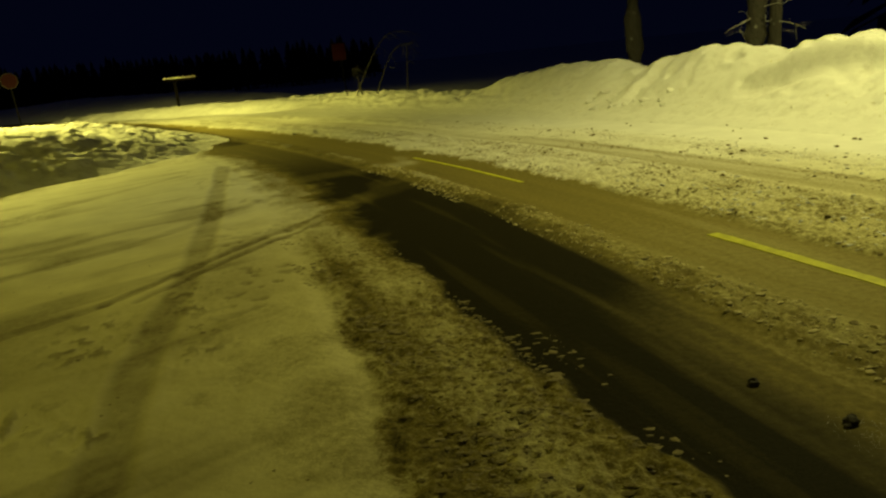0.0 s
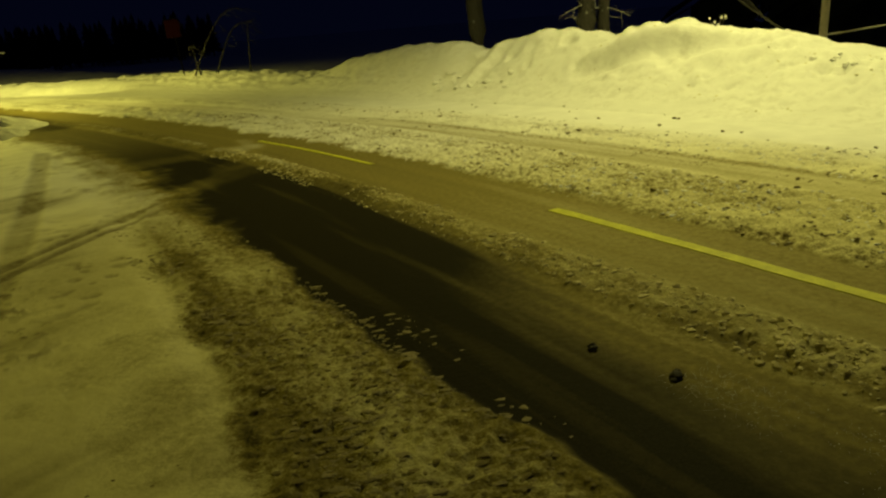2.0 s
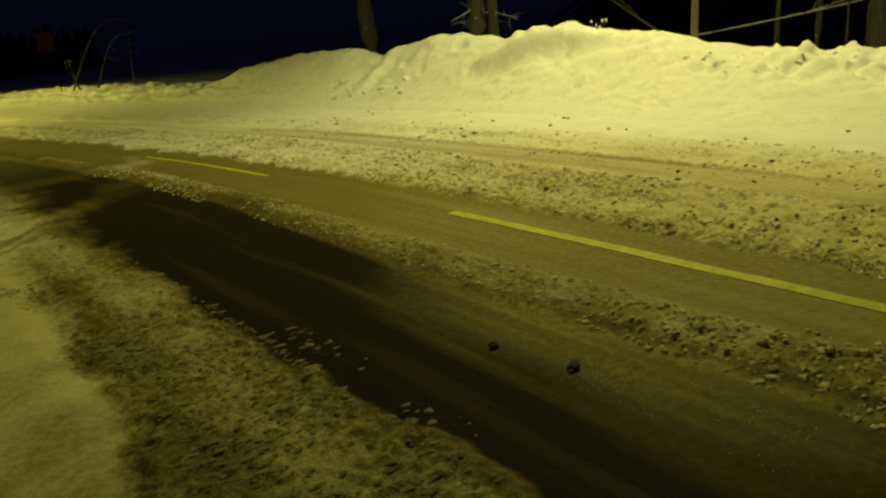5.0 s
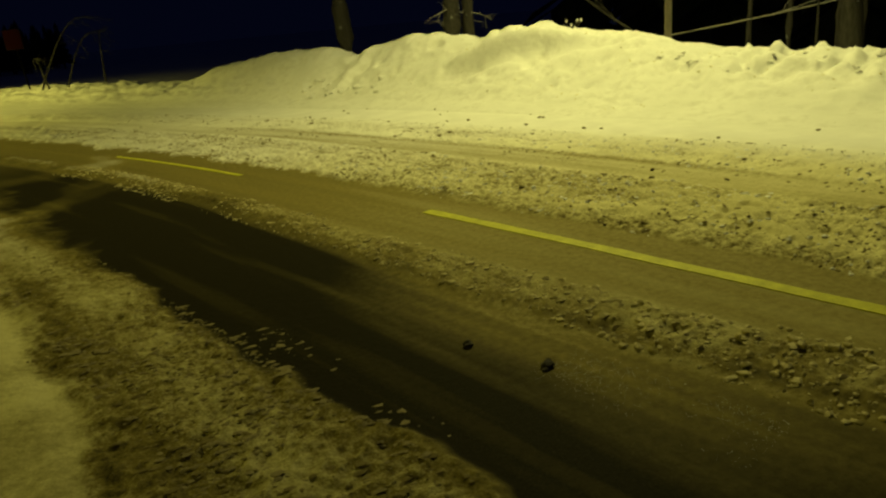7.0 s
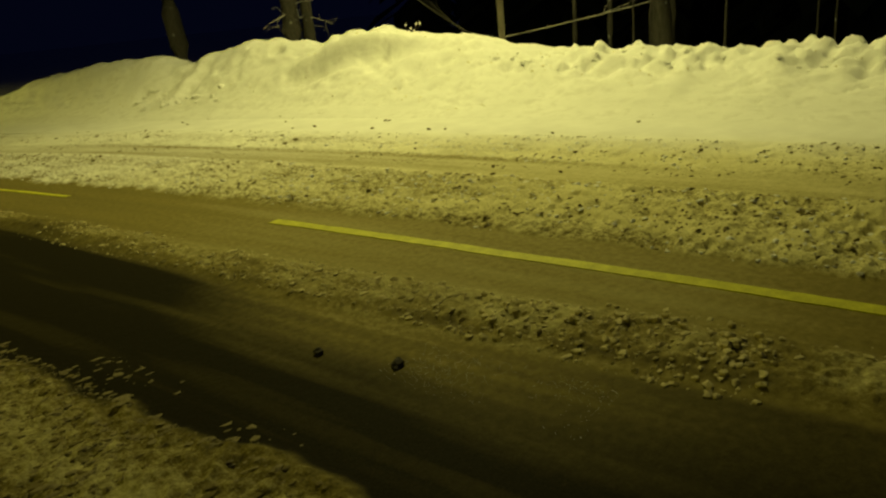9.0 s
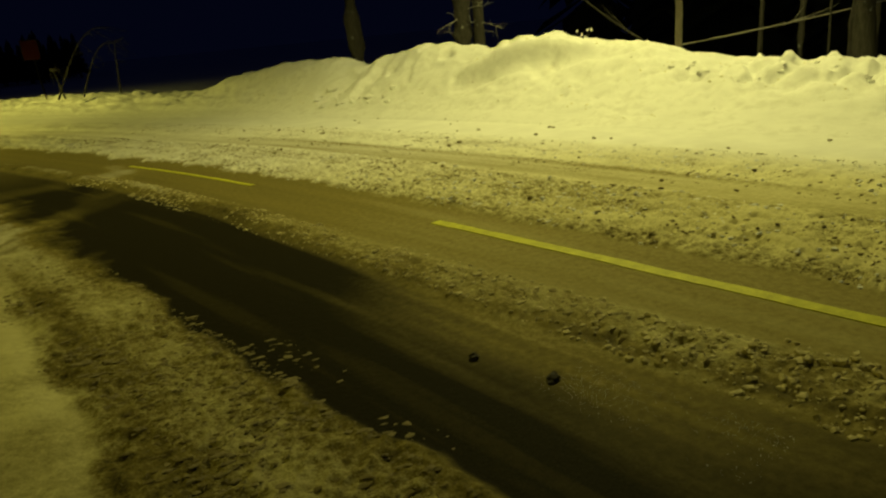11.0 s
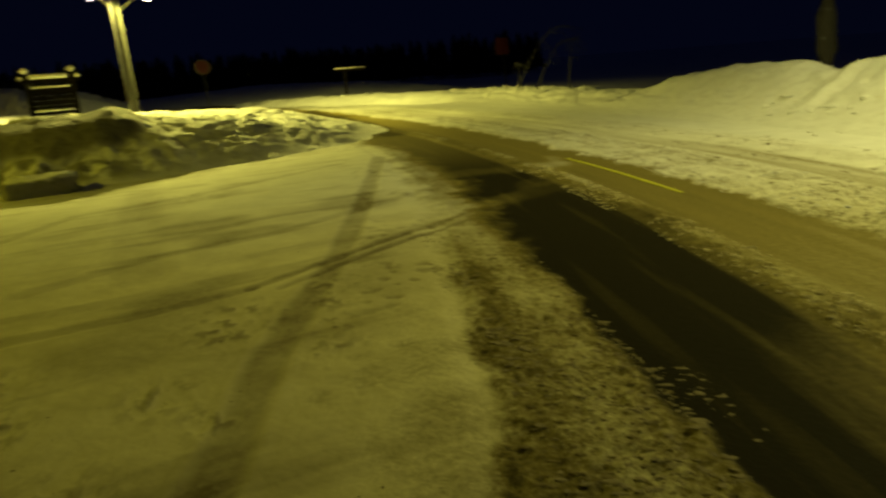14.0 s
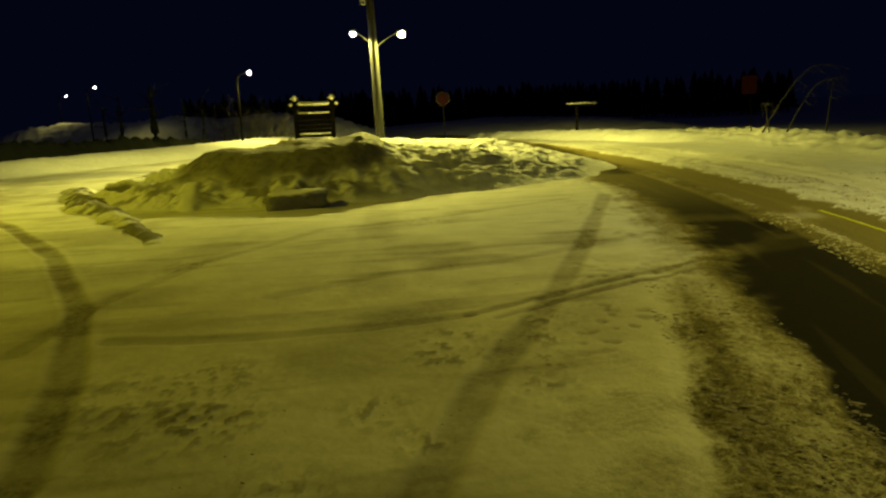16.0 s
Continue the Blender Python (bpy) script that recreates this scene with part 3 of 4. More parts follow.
def build_mound(name, crest, x0, x1, y0, y1, cell, rough, mat, label, seed, scoop=False):
    gx, gy = np.meshgrid(np.arange(x0, x1, cell), np.arange(y0, y1, cell))
    n, m = gx.shape[1], gx.shape[0]
    x, y = gx.ravel(), gy.ravel()
    wx = x + 0.5 * (fbm(x * 0.8, y * 0.8, 3, seed) - 0.5)
    wy = y + 0.5 * (fbm(x * 0.8, y * 0.8, 3, seed + 3) - 0.5)
    z = crest_height(wx, wy, crest)
    soil_and_light = np.zeros_like(z)
    calm = np.zeros_like(z)
    if scoop:
        # the side towards the junction is a steep face of old soiled snow, its backlit shade coloured in too, over an
        # apron of fresh clods
        back = crest_height(wx, wy, PLATEAU)
        front = z
        z = np.maximum(front, back)
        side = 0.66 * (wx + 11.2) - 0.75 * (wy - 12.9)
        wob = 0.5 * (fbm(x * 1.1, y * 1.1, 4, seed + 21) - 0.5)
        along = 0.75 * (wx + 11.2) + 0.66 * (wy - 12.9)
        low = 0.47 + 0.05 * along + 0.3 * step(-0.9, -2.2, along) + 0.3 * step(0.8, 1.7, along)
        soil_and_light = step(-0.12, 0.1, z + wob - low) * step(-0.35, 0.15, side + wob) * band(along, -2.9, 1.95, 0.25)
        calm = np.maximum(soil_and_light, 0.6 * step(0.8, 2.6, along))
        z = z + 0.16 * soil_and_light * np.sin(np.clip((z - low) / 0.7, 0, 1) * math.pi)
        # a smooth chute of clean snow down the apron
        chute = 1 - step(0.09, 0.24, to_line(x, y, [(-11.75, 9.95), (-11.0, 9.2), (-10.3, 8.55)]))
        z = z + 0.1 * chute
        calm = np.maximum(calm, chute)
        apron = step(0.05, 0.2, z) * (1 - soil_and_light) * (1 - chute) * step(0.2, 1.0, side)
        soil_and_light = np.maximum(soil_and_light, apron * step(0.44, 0.54, fbm(x * 3.3, y * 3.3, 4, seed + 33)) * (0.85 - 0.55 * step(0.6, 2.2, along)))
    else:
        # the soiled low ridge also carries its shaded side as dark patches
        soil_and_light = step(0.36, 0.5, fbm(x * 1.9, y * 1.9, 3, seed + 33)) * (0.95 if mat is MOUND_SNOW else 0.0)
    k = step(0.0, 0.35, z)
    chunk = np.abs(fbm(x * 1.1, y * 1.1, 4, seed + 7) - 0.5)
    z = z + k * rough * (1 - 0.7 * calm) * (0.8 * (chunk - 0.12) + 0.5 * np.abs(fbm(x * 2.4, y * 2.4, 3, seed + 5) - 0.5) + 0.4 * (fbm(x * 7.5, y * 7.5, 3, seed + 11) - 0.5) + 0.4 * (fbm(x * 3.6, y * 3.6, 4, seed + 9) - 0.5)) - 0.05
    i = np.arange(m - 1)[:, None] * n
    j = np.arange(n - 1)[None, :]
    f = np.stack([i + j, i + j + 1, i + n + j + 1, i + n + j], -1).reshape(-1, 4)
    keep = (z[f] > -0.06).any(1)
    f = f[keep]
    used = np.unique(f)
    back = np.full(len(x), -1)
    back[used] = np.arange(len(used))
    ob = link_mesh(name, np.column_stack([x, y, z])[used], back[f], mat, attrs={"soil_and_light": soil_and_light[used]})
    tagged(ob, label, "snow mound")
    return ob


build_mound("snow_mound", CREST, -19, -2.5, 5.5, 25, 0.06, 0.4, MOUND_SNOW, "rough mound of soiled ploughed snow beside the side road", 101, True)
build_mound("snow_mound", [(-18, 11.4, 0.2, 0.7), (-14.6, 9.5, 0.22, 0.75), (-12.2, 8.35, 0.2, 0.45), (-10.2, 7.45, 0.15, 0.4), (-8.5, 6.65, 0.1, 0.32)], -20, -7.5, 5.6, 13, 0.045, 0.42, MOUND_SNOW,
            "low soiled ridge of snow lumps with painted shade at the mound's foot", 131)
build_mound("snow_bank", [(-27, -6, 0.5, 3.2), (-29.8, 13, 0.6, 3.2), (-30.6, 21, 0.62, 3.4), (-32.5, 31, 0.65, 3.6), (-38, 44, 0.6, 4)], -44, -22, -10, 50, 0.25, 0.2, BANK_SNOW,
            "low smooth snow bank along the side road", 151)
build_mound("snow_bank", [(-84, 47, 2.0, 5), (-74, 47, 2.5, 5), (-66, 48, 2.1, 5), (-57, 47, 2.6, 5), (-50, 46, 2.0, 4), (-42, 44, 2.3, 5), (-36, 44, 1.6, 5)], -92, -30, 36, 60, 0.25, 1.1, BANK_SNOW,
            "snowy rise lit by the distant lamps", 191)
# added dark strip that stands for the unlit ground beyond the low bank
unlit_ground_screen = build_mound("hedge", [(-32, 0, 1.25, 1.1), (-34.5, 14, 1.35, 1.2), (-36.5, 26, 1.0, 1.2), (-38, 34, 0.55, 1.0)], -41, -29, -2, 37, 0.16, 0.9, NEEDLES,
                         "dark hedge-like screen added for unlit ground behind the low snow bank", 211)
tagged(unlit_ground_screen, category="hedge")
build_mound("snow_bank", [(-70, 75, 0.4, 12), (-46, 66, 0.4, 10), (-28, 57, 1.15, 9), (-16, 49, 0.95, 7), (-11, 46, 0.45, 4)], -82, 0, 30, 88, 0.35, 0.4, BANK_SNOW,
            "long snowy rise along the road's far bend", 171)

build_mound("snow_bank", [(-21, 41.5, 0.3, 1.3), (-17, 38.7, 0.45, 1.4), (-12.3, 35.6, 0.52, 1.5), (-8, 33.0, 0.5, 1.5), (-4.5, 30.6, 0.4, 1.3)], -24, -2, 28, 45, 0.15, 0.3, BANK_SNOW,
            "low ploughed snow bank at the road's far bend", 231)


def snow_block(place, size, turn, mat, label, seed, tilt=0.0):
    """A broken slab of frozen snow with crumbled edges."""
    bm = bmesh.new()
    bmesh.ops.create_cube(bm, size=1)
    bmesh.ops.subdivide_edges(bm, edges=bm.edges[:], cuts=9, use_grid_fill=True)
    for v in bm.verts:
        c = v.co.copy()
        q = c.normalized() * 0.62
        w = c.lerp(q, 0.28)
        w += Vector((noise.noise(c * 3 + Vector((seed, 0, 0))), noise.noise(c * 3 + Vector((0, seed, 0))), noise.noise(c * 3 + Vector((0, 0, seed))))) * 0.13
        w += c.normalized() * 0.07 * noise.noise(c * 9 + Vector((seed, seed, 0)))
        v.co = Vector((w.x * size[0], w.y * size[1], w.z * size[2]))
    me = bpy.data.meshes.new("snow_block")
    bm.to_mesh(me)
    bm.free()
    me.materials.append(mat)
    me.polygons.foreach_set("use_smooth", [True] * len(me.polygons))
    # only the top stays pale; sides and underside are darkened
    me.attributes.new("soil_and_light", "FLOAT", "POINT").data.foreach_set("value", np.asarray([0.0 if v.co.z > size[2] * 0.36 else 0.85 for v in me.vertices], np.float32))
    ob = new("snow_block", me)
    ob.matrix_world = pose(place[0], place[1], place[2] + size[2] * 0.42, tilt, 0, turn)
    tagged(ob, label, "snow block", "blocks of frozen snow")


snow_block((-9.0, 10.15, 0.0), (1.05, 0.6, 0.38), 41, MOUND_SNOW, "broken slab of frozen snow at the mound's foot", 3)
snow_block((-14.3, 10.6, -0.05), (1.1, 0.8, 0.55), 35, MOUND_SNOW, "pale-topped dark block of frozen snow at the mound's end", 7)
snow_block((-12.6, 10.45, 0.08), (0.6, 0.45, 0.26), 10, MOUND_SNOW, "pale-topped dark clod of frozen snow on the mound's slope", 15)


# ---------------------------------------------------------------- poles, lamps and signs
def lamp_head(parent, tip, along, glow, label, k=1.0):
    """A street lamp's head: a housing with a glowing lens below."""
    a = math.atan2(along[1], along[0])
    turn = Matrix.Rotation(a, 4, "Z")
    bm = box((0.4 * k, 0.2 * k, 0.09), (tip[0], tip[1], tip[2] + 0.05), 0.035, turn=turn)
    head = part("lamp_head", bm, HOUSING, parent, "grey cast lamp housing")
    bm = bmesh.new()
    bmesh.ops.create_uvsphere(bm, u_segments=16, v_segments=8, radius=1, matrix=Matrix.Translation((tip[0], tip[1], tip[2] - 0.06)) @ turn @ Matrix.Diagonal((0.17 * k, 0.16 * k, 0.13 * k, 1)))
    lens = part("lens", bm, glow, head, label, True)
    lens.visible_shadow = False


def arm_lamp(root, z, tip, glow, label, parent, k=1.0):
    dx, dy = tip[0] - root[0], tip[1] - root[1]
    pts = [(dx * q, dy * q, z + (tip[2] - z) * math.sin(q * math.pi / 2)) for q in np.linspace(0, 0.85, 7)]
    part("arm", tube(pts, [0.022] * 7, 8), DARK_STEEL, parent, smooth=True)
    lamp_head(parent, (dx, dy, tip[2]), (dx, dy), glow, label, k)


def utility_pole():
    p = thing("utility_pole", (POLE_A[0], POLE_A[1], 0), "weathered wooden utility pole with two lit lamps behind the snow mound", "utility pole")
    part("shaft", tube([(0.1, 0, -0.3), (0.05, 0, 2), (0.0, 0, 5), (-0.1, 0, 9)], [0.17, 0.16, 0.145, 0.12], 14), POLE_WOOD, p, smooth=True)
    for k, (ax, ay) in enumerate(((0.3, 0.05),)):
        part("guy_wire", tube([(ax, ay, 0.1), (ax * 0.5, ay * 0.5, 2.0), (0.13, 0, 1.9)], [0.016, 0.014, 0.012], 6), POLE_WOOD, p)
    part("cable_riser", tube([(0.02, 0.17, 0.2), (0.0, 0.165, 2.5), (-0.03, 0.145, 7)], [0.018] * 3, 8), CABLE, p, smooth=True)
    part("junction_box", box((0.22, 0.2, 0.4), (-0.25, -0.1, 5.95), 0.02), HOUSING, p)
    part("insulator", tube([(-0.22, -0.08, 6.2), (-0.22, -0.08, 6.35)], [0.07, 0.05], 10), SIGN_WHITE, p, smooth=True)
    arm_lamp(POLE_A, 4.1, HEAD_R, SODIUM_GLOW, "glowing yellow sodium lens", p, 0.85)
    arm_lamp(POLE_A, 4.2, HEAD_L, WHITE_GLOW, "glowing white lens", p, 0.65)


utility_pole()


def street_lamp(place, head, glow, label, pole_r=0.09, mat=STEEL, k=1.0):
    p = thing("street_lamp", (place[0], place[1], 0), label, "street lamp", "street lamps")
    z = head[2] - 0.35
    part("pole", tube([(0, 0, -0.2), (0, 0, z * 0.5), (0, 0, z + 0.2)], [pole_r, pole_r * 0.9, pole_r * 0.75], 14), mat, p, smooth=True)
    arm_lamp(place, z, head, glow, "glowing lens", p, k)


street_lamp((8.5, 9.66), ROAD_HEAD, SODIUM_GLOW, "slim wooden street lamp pole behind the snow bank", 0.06, PALE_POLE)
# body for the added fill light; it stays out of view
street_lamp((-17.2, 3.5), (-16.0, 4.0, 8.16), SODIUM_GLOW, "unseen street lamp added beside the side road to brighten the mound", 0.1, DARK_STEEL)
street_lamp((-32.6, 31.6), FAR_HEADS[0], WHITE_GLOW, "distant lit street lamp on a slim pole", 0.08, BLACK_POLE, 0.65)
street_lamp((-58.9, 39.0), FAR_HEADS[1], WHITE_GLOW, "small far lit street lamp over dark hedges", 0.07, BLACK_POLE, 0.65)
street_lamp((-77.1, 47.5), FAR_HEADS[2], WHITE_GLOW, "small far lit street lamp against the blue night sky", 0.07, BLACK_POLE, 0.65)


def snow_cap(parent, size, at, bev=0.04):
    part("snow_cap", box(size, at, min(bev, min(size) * 0.45)), CAP_SNOW, parent, "white snow lying on top", True)


def notice_board():
    mid = Vector((-14.27, 16.99, 0))
    p = thing("notice_board", mid, "dark timber notice board with snow on its rails", "notice board", turn=math.degrees(math.atan2(0.76, 0.9)))
    for x in (-0.56, 0.56):
        part("post", box((0.13, 0.13, 2.55), (x, 0, 0.95), 0.012), DARK_WOOD, p)
        snow_cap(p, (0.24, 0.24, 0.17), (x, 0, 2.3), 0.07)
    part("top_rail", box((1.46, 0.11, 0.11), (0, 0, 2.02), 0.012), DARK_WOOD, p)
    snow_cap(p, (0.98, 0.17, 0.12), (0, 0, 2.135))
    for x in (-0.68, 0.7):
        snow_cap(p, (0.15, 0.17, 0.1), (x, 0, 2.12))
    part("middle_rail", box((1.0, 0.1, 0.08), (0, 0, 1.8), 0.01), DARK_WOOD, p)
    snow_cap(p, (0.98, 0.14, 0.06), (0, 0, 1.86))
    for k in range(4):
        part("board", box((0.99, 0.035, 0.125), (0, 0.01, 1.70 - k * 0.133), 0.008), DARK_WOOD, p)
    part("bottom_rail", box((1.0, 0.1, 0.08), (0, 0, 1.16), 0.01), DARK_WOOD, p)
    snow_cap(p, (0.98, 0.14, 0.07), (0, 0, 1.23))


notice_board()


def octagon(r, depth, y=0.0, sides=8, turn=math.pi / 8):
    bm = bmesh.new()
    ring = [[bm.verts.new((r * math.cos(turn + k * math.tau / sides), yy, r * math.sin(turn + k * math.tau / sides))) for k in range(sides)] for yy in (y - depth / 2, y + depth / 2)]
    bm.faces.new(ring[0])
    bm.faces.new(ring[1][::-1])
    for k in range(sides):
        bm.faces.new((ring[0][k], ring[0][(k + 1) % sides], ring[1][(k + 1) % sides], ring[1][k]))
    return bm


def stop_sign():
    p = thing("stop_sign", (-18.05, 31.45, 0), "red octagonal road sign on a thin post", "road sign", turn=30)
    part("post", tube([(0.05, 0.05, -0.2), (0, 0.05, 2.7)], [0.03, 0.03], 8), BLACK_POLE, p)
    f = part("border", octagon(0.36, 0.02), SIGN_WHITE, p, "pale sign border")
    f.location = (0, 0, 2.39)
    g = part("face", octagon(0.33, 0.012, -0.014), SHADED_RED, p, "dull red sign face")
    g.location = (0, 0, 2.39)


stop_sign()


def square_sign():
    p = thing("warning_sign", (-3.39, 29.2, 0), "dull red rectangular road sign on a leaning post", "road sign", turn=8)
    part("post", tube([(0.15, 0.04, -0.1), (0.0, 0.04, 2.58)], [0.025, 0.025], 8), BLACK_POLE, p)
    part("panel", box((0.56, 0.02, 0.69), (0, 0, 2.18), 0.01), SIGN_WHITE, p)
    part("face", box((0.52, 0.01, 0.65), (0, -0.016, 2.18), 0.004), RED, p, "dull red sign face")


square_sign()


def low_board():
    p = thing("low_sign_board", (-12.2, 35.75, 0), "dark timber sign board capped with a strip of snow", "sign board", turn=19)
    part("post", box((0.15, 0.12, 1.8), (-0.25, 0, 0.8), 0.01), DARK_WOOD, p)
    part("board", box((1.4, 0.05, 0.12), (0.03, 0.03, 1.76), 0.01), DARK_WOOD, p)
    snow_cap(p, (1.62, 0.17, 0.055), (0, 0, 1.85))


low_board()


# ---------------------------------------------------------------- bare trees behind the bank
def limb_points(rnd, start, way, length, n, droop=0.0, bend=0.25):
    p, w = Vector(start), Vector(way).normalized()
    pts = [p.copy()]
    for i in range(n):
        w = (w + Vector((rnd.uniform(-bend, bend), rnd.uniform(-bend, bend), rnd.uniform(-bend, bend) - droop))).normalized()
        p = p + w * length / n
        pts.append(p.copy())
    return pts


def twiggy(bm, rnd, start, way, length, radius, depth, droop=0.02):
    n = 5
    pts = limb_points(rnd, start, way, length, n, droop)
    tube(pts, [radius * (1 - 0.75 * i / n) for i in range(n + 1)], 6 if radius > 0.02 else 4, bm)
    if depth:
        for k in range(3):
            i = rnd.randint(1, n)
            a = pts[i] - pts[i - 1]
            side = Vector((rnd.uniform(-1, 1), rnd.uniform(-1, 1), rnd.uniform(-0.3, 0.9)))
            twiggy(bm, rnd, pts[i], a.normalized() + side * 0.9, length * rnd.uniform(0.35, 0.6), radius * 0.5, depth - 1, droop)


def bare_tree(place, lean, radius, height, seed, label, low_limbs=(), limbs=7, mat=BARK):
    rnd = random.Random(seed)
    z, _, _ = ground_shape(np.array([place[0]]), np.array([place[1]]))
    drop = min(0.0, float(z[0]))
    height, place = height - drop, (place[0], place[1], drop)
    low_limbs = [(a - drop, w, b, r) for a, w, b, r in low_limbs]
    t = thing("bare_tree", place, label, "tree", "trees behind the bank")
    n = 12
    pts, rad = [], []
    for i in range(n + 1):
        q = i / n
        pts.append((lean[0] * q * height + rnd.uniform(-1, 1) * radius * 0.1 * (q > 0.1), lean[1] * q * height + rnd.uniform(-1, 1) * radius * 0.1 * (q > 0.1), q * height - 0.2))
        rad.append(radius * (1.25 - 0.25 * min(1, q * 8)) * (1 - 0.72 * q))
    part("trunk", tube(pts, rad, 14, wobble=0.06, seed=seed), mat, t, smooth=True)
    for k in range(limbs):
        i = rnd.randint(n // 2, n)
        bm = bmesh.new()
        a = rnd.uniform(0, math.tau)
        twiggy(bm, rnd, pts[i], (math.cos(a), math.sin(a), rnd.uniform(0.3, 1.1)), height * rnd.uniform(0.18, 0.32), max(0.012, rad[i] * 0.45), 2)
        part("limb", bm, mat, t)
    for z, way, length, r in low_limbs:
        bm = bmesh.new()
        x = np.interp(z, [p[2] for p in pts], [p[0] for p in pts])
        y = np.interp(z, [p[2] for p in pts], [p[1] for p in pts])
        twiggy(bm, rnd, (x, y, z), way, length, r, 2, 0.03)
        part("limb", bm, FROST if r < 0.02 else mat, t, "frosted bare limb" if r < 0.02 else "")
    return t


FROST = plain("frosted_twig", (0.2, 0.19, 0.17), 0.9, 0.4, 10)
bare_tree((5.25, 17.85, 0.3), (0.0, -0.01), 0.25, 9, 3, "thick grey-barked bare trunk in a notch of the snow bank")
bare_tree((7.05, 15.1, 0.3), (-0.01, 0), 0.27, 9.5, 4, "pale bare tree with frosted low twigs behind the bank",
          [(1.75, (-1, -0.45, 0.15), 1.0, 0.016), (1.6, (0.9, -0.5, 0.2), 1.0, 0.016), (1.9, (0.3, -1, 0.1), 0.7, 0.015), (1.65, (1, -0.2, -0.5), 0.8, 0.012)])
bare_tree((7.35, 15.0, 0.3), (0.015, 0), 0.16, 8, 14, "slender bare trunk close beside a thicker one")
bare_tree((11.72, 8.75, 0.2), (0.0, 0), 0.24, 9, 6, "thick bare trunk with snow on its bark behind the bank",
          [(1.5, (-0.3, -0.9, 0.4), 0.6, 0.016)])
for k, (x, y, r, h, lab) in enumerate([(10.3, 9.65, 0.05, 5, "thin sapling behind the snow bank"), (11.05, 8.85, 0.025, 4, "very thin sapling behind the snow bank"),
                                       (11.1, 7.0, 0.026, 4.5, "straight thin pale sapling behind the snow bank"), (12.7, 6.27, 0.02, 4, "thin leafless sapling above the bank"),
                                       (13.7, 6.44, 0.024, 4.5, "thin leafless sapling further behind"), (12.4, 10.6, 0.09, 7, "slim bare tree in the dark behind"), (15.0, 11.0, 0.15, 8, "bare tree deep in the dark wood"),
                                       ]):
    bare_tree((x, y, 0.1), (random.Random(k).uniform(-0.02, 0.02), 0), r, h, 20 + k, lab, limbs=4 if r < 0.08 else 6)


def leaning_trunk(a, b, r0, r1, label, seed, mat):
    t = thing("leaning_trunk", a, label, "fallen tree")
    v = Vector(b) - Vector(a)
    pts = [v * q + Vector((0, 0, -0.25 * math.sin(q * math.pi) * 0.3)) for q in np.linspace(0, 1, 8)]
    part("trunk", tube(pts, list(np.linspace(r0, r1, 8)), 10, wobble=0.08, seed=seed), mat, t, smooth=True)
    for i in (3, 5, 7):
        bm = bmesh.new()
        twiggy(bm, random.Random(seed + i), pts[i], (v + Vector((0.3, 0.2, 0.8))).normalized(), 0.7, 0.012, 1)
        part("limb", bm, mat, t)


leaning_trunk((8.09, 10.41, 0.84), (14.10, 8.04, 1.65), 0.015, 0.012, "pale thin trunk leaning across behind the snow bank", 3, FROST)
leaning_trunk((9.3, 10.6, 0.6), (7.6, 11.9, 2.25), 0.025, 0.015, "dark thin trunk leaning the other way behind the bank", 9, BARK)


def frosted_weed(place, seed, height, label):
    rnd = random.Random(seed)
    w = thing("frosted_weed", place, label, "dry weed")
    bm = bmesh.new()
    for k in range(8):
        p = limb_points(rnd, (0, 0, -0.08), (rnd.uniform(-0.6, 0.6), rnd.uniform(-0.2, 0.2), 1), height * rnd.uniform(0.6, 1), 4, 0, 0.12)
        tube(p, [0.004, 0.004, 0.003, 0.003, 0.003], 5, bm)
        caps = bmesh.new()
        bmesh.ops.create_icosphere(caps, subdivisions=1, radius=rnd.uniform(0.014, 0.026), matrix=Matrix.Translation(p[-1]) @ Matrix.Diagonal((1, 1, rnd.uniform(1.0, 1.6), 1)))
        part("snowy_seed_head", caps, CAP_SNOW, w, "snow-covered seed head", True)
    part("stem", bm, FROST, w)


frosted_weed((7.75, 11.4, 1.02), 2, 0.42, "dry weed with snowy seed heads on the bank's top")


def arched_bush(place, spans, label, seed):
    rnd = random.Random(seed)
    b = thing("arched_bush", place, label, "bush")
    for (x0, x1, h, y) in spans:
        pts = [(x0 + (x1 - x0) * q, y, 0.2 + (h - 0.2) * math.sin(min(1, q * 1.15) * math.pi / 2) - 0.3 * max(0, q - 0.85)) for q in np.linspace(0, 1, 9)]
        bm = tube(pts, list(np.linspace(0.028, 0.014, 9)), 7, wobble=0.1, seed=seed)
        for i in range(3, 9):
            twiggy(bm, rnd, pts[i], (rnd.uniform(0.2, 1), rnd.uniform(-0.5, 0.5), rnd.uniform(-0.9, 0.3)), 0.45, 0.012, 1, 0.06)
        part("stem", bm, DARK_FROST, b, "stem bowed down by frost")


arched_bush((-2.6, 26.3, 0.3), [(0.0, 1.95, 2.35, 0), (0.75, 2.0, 1.85, 0.15), (0.2, -0.05, 1.2, 0.1), (1.9, 2.1, 1.9, 0.3)], "frosted bush with stems bowed into arches", 5)


# ---------------------------------------------------------------- lumps of snow and grit on the road
def lump_shape(rnd, r, flat):
    bm = bmesh.new()
    bmesh.ops.create_icosphere(bm, subdivisions=1, radius=r)
    for v in bm.verts:
        v.co *= rnd.uniform(0.4, 1.35)
        v.co.z *= flat
    vs, fs = [tuple(v.co) for v in bm.verts], [tuple(v.index for v in f.verts) for f in bm.faces]
    bm.free()
    return np.array(vs), np.array(fs)


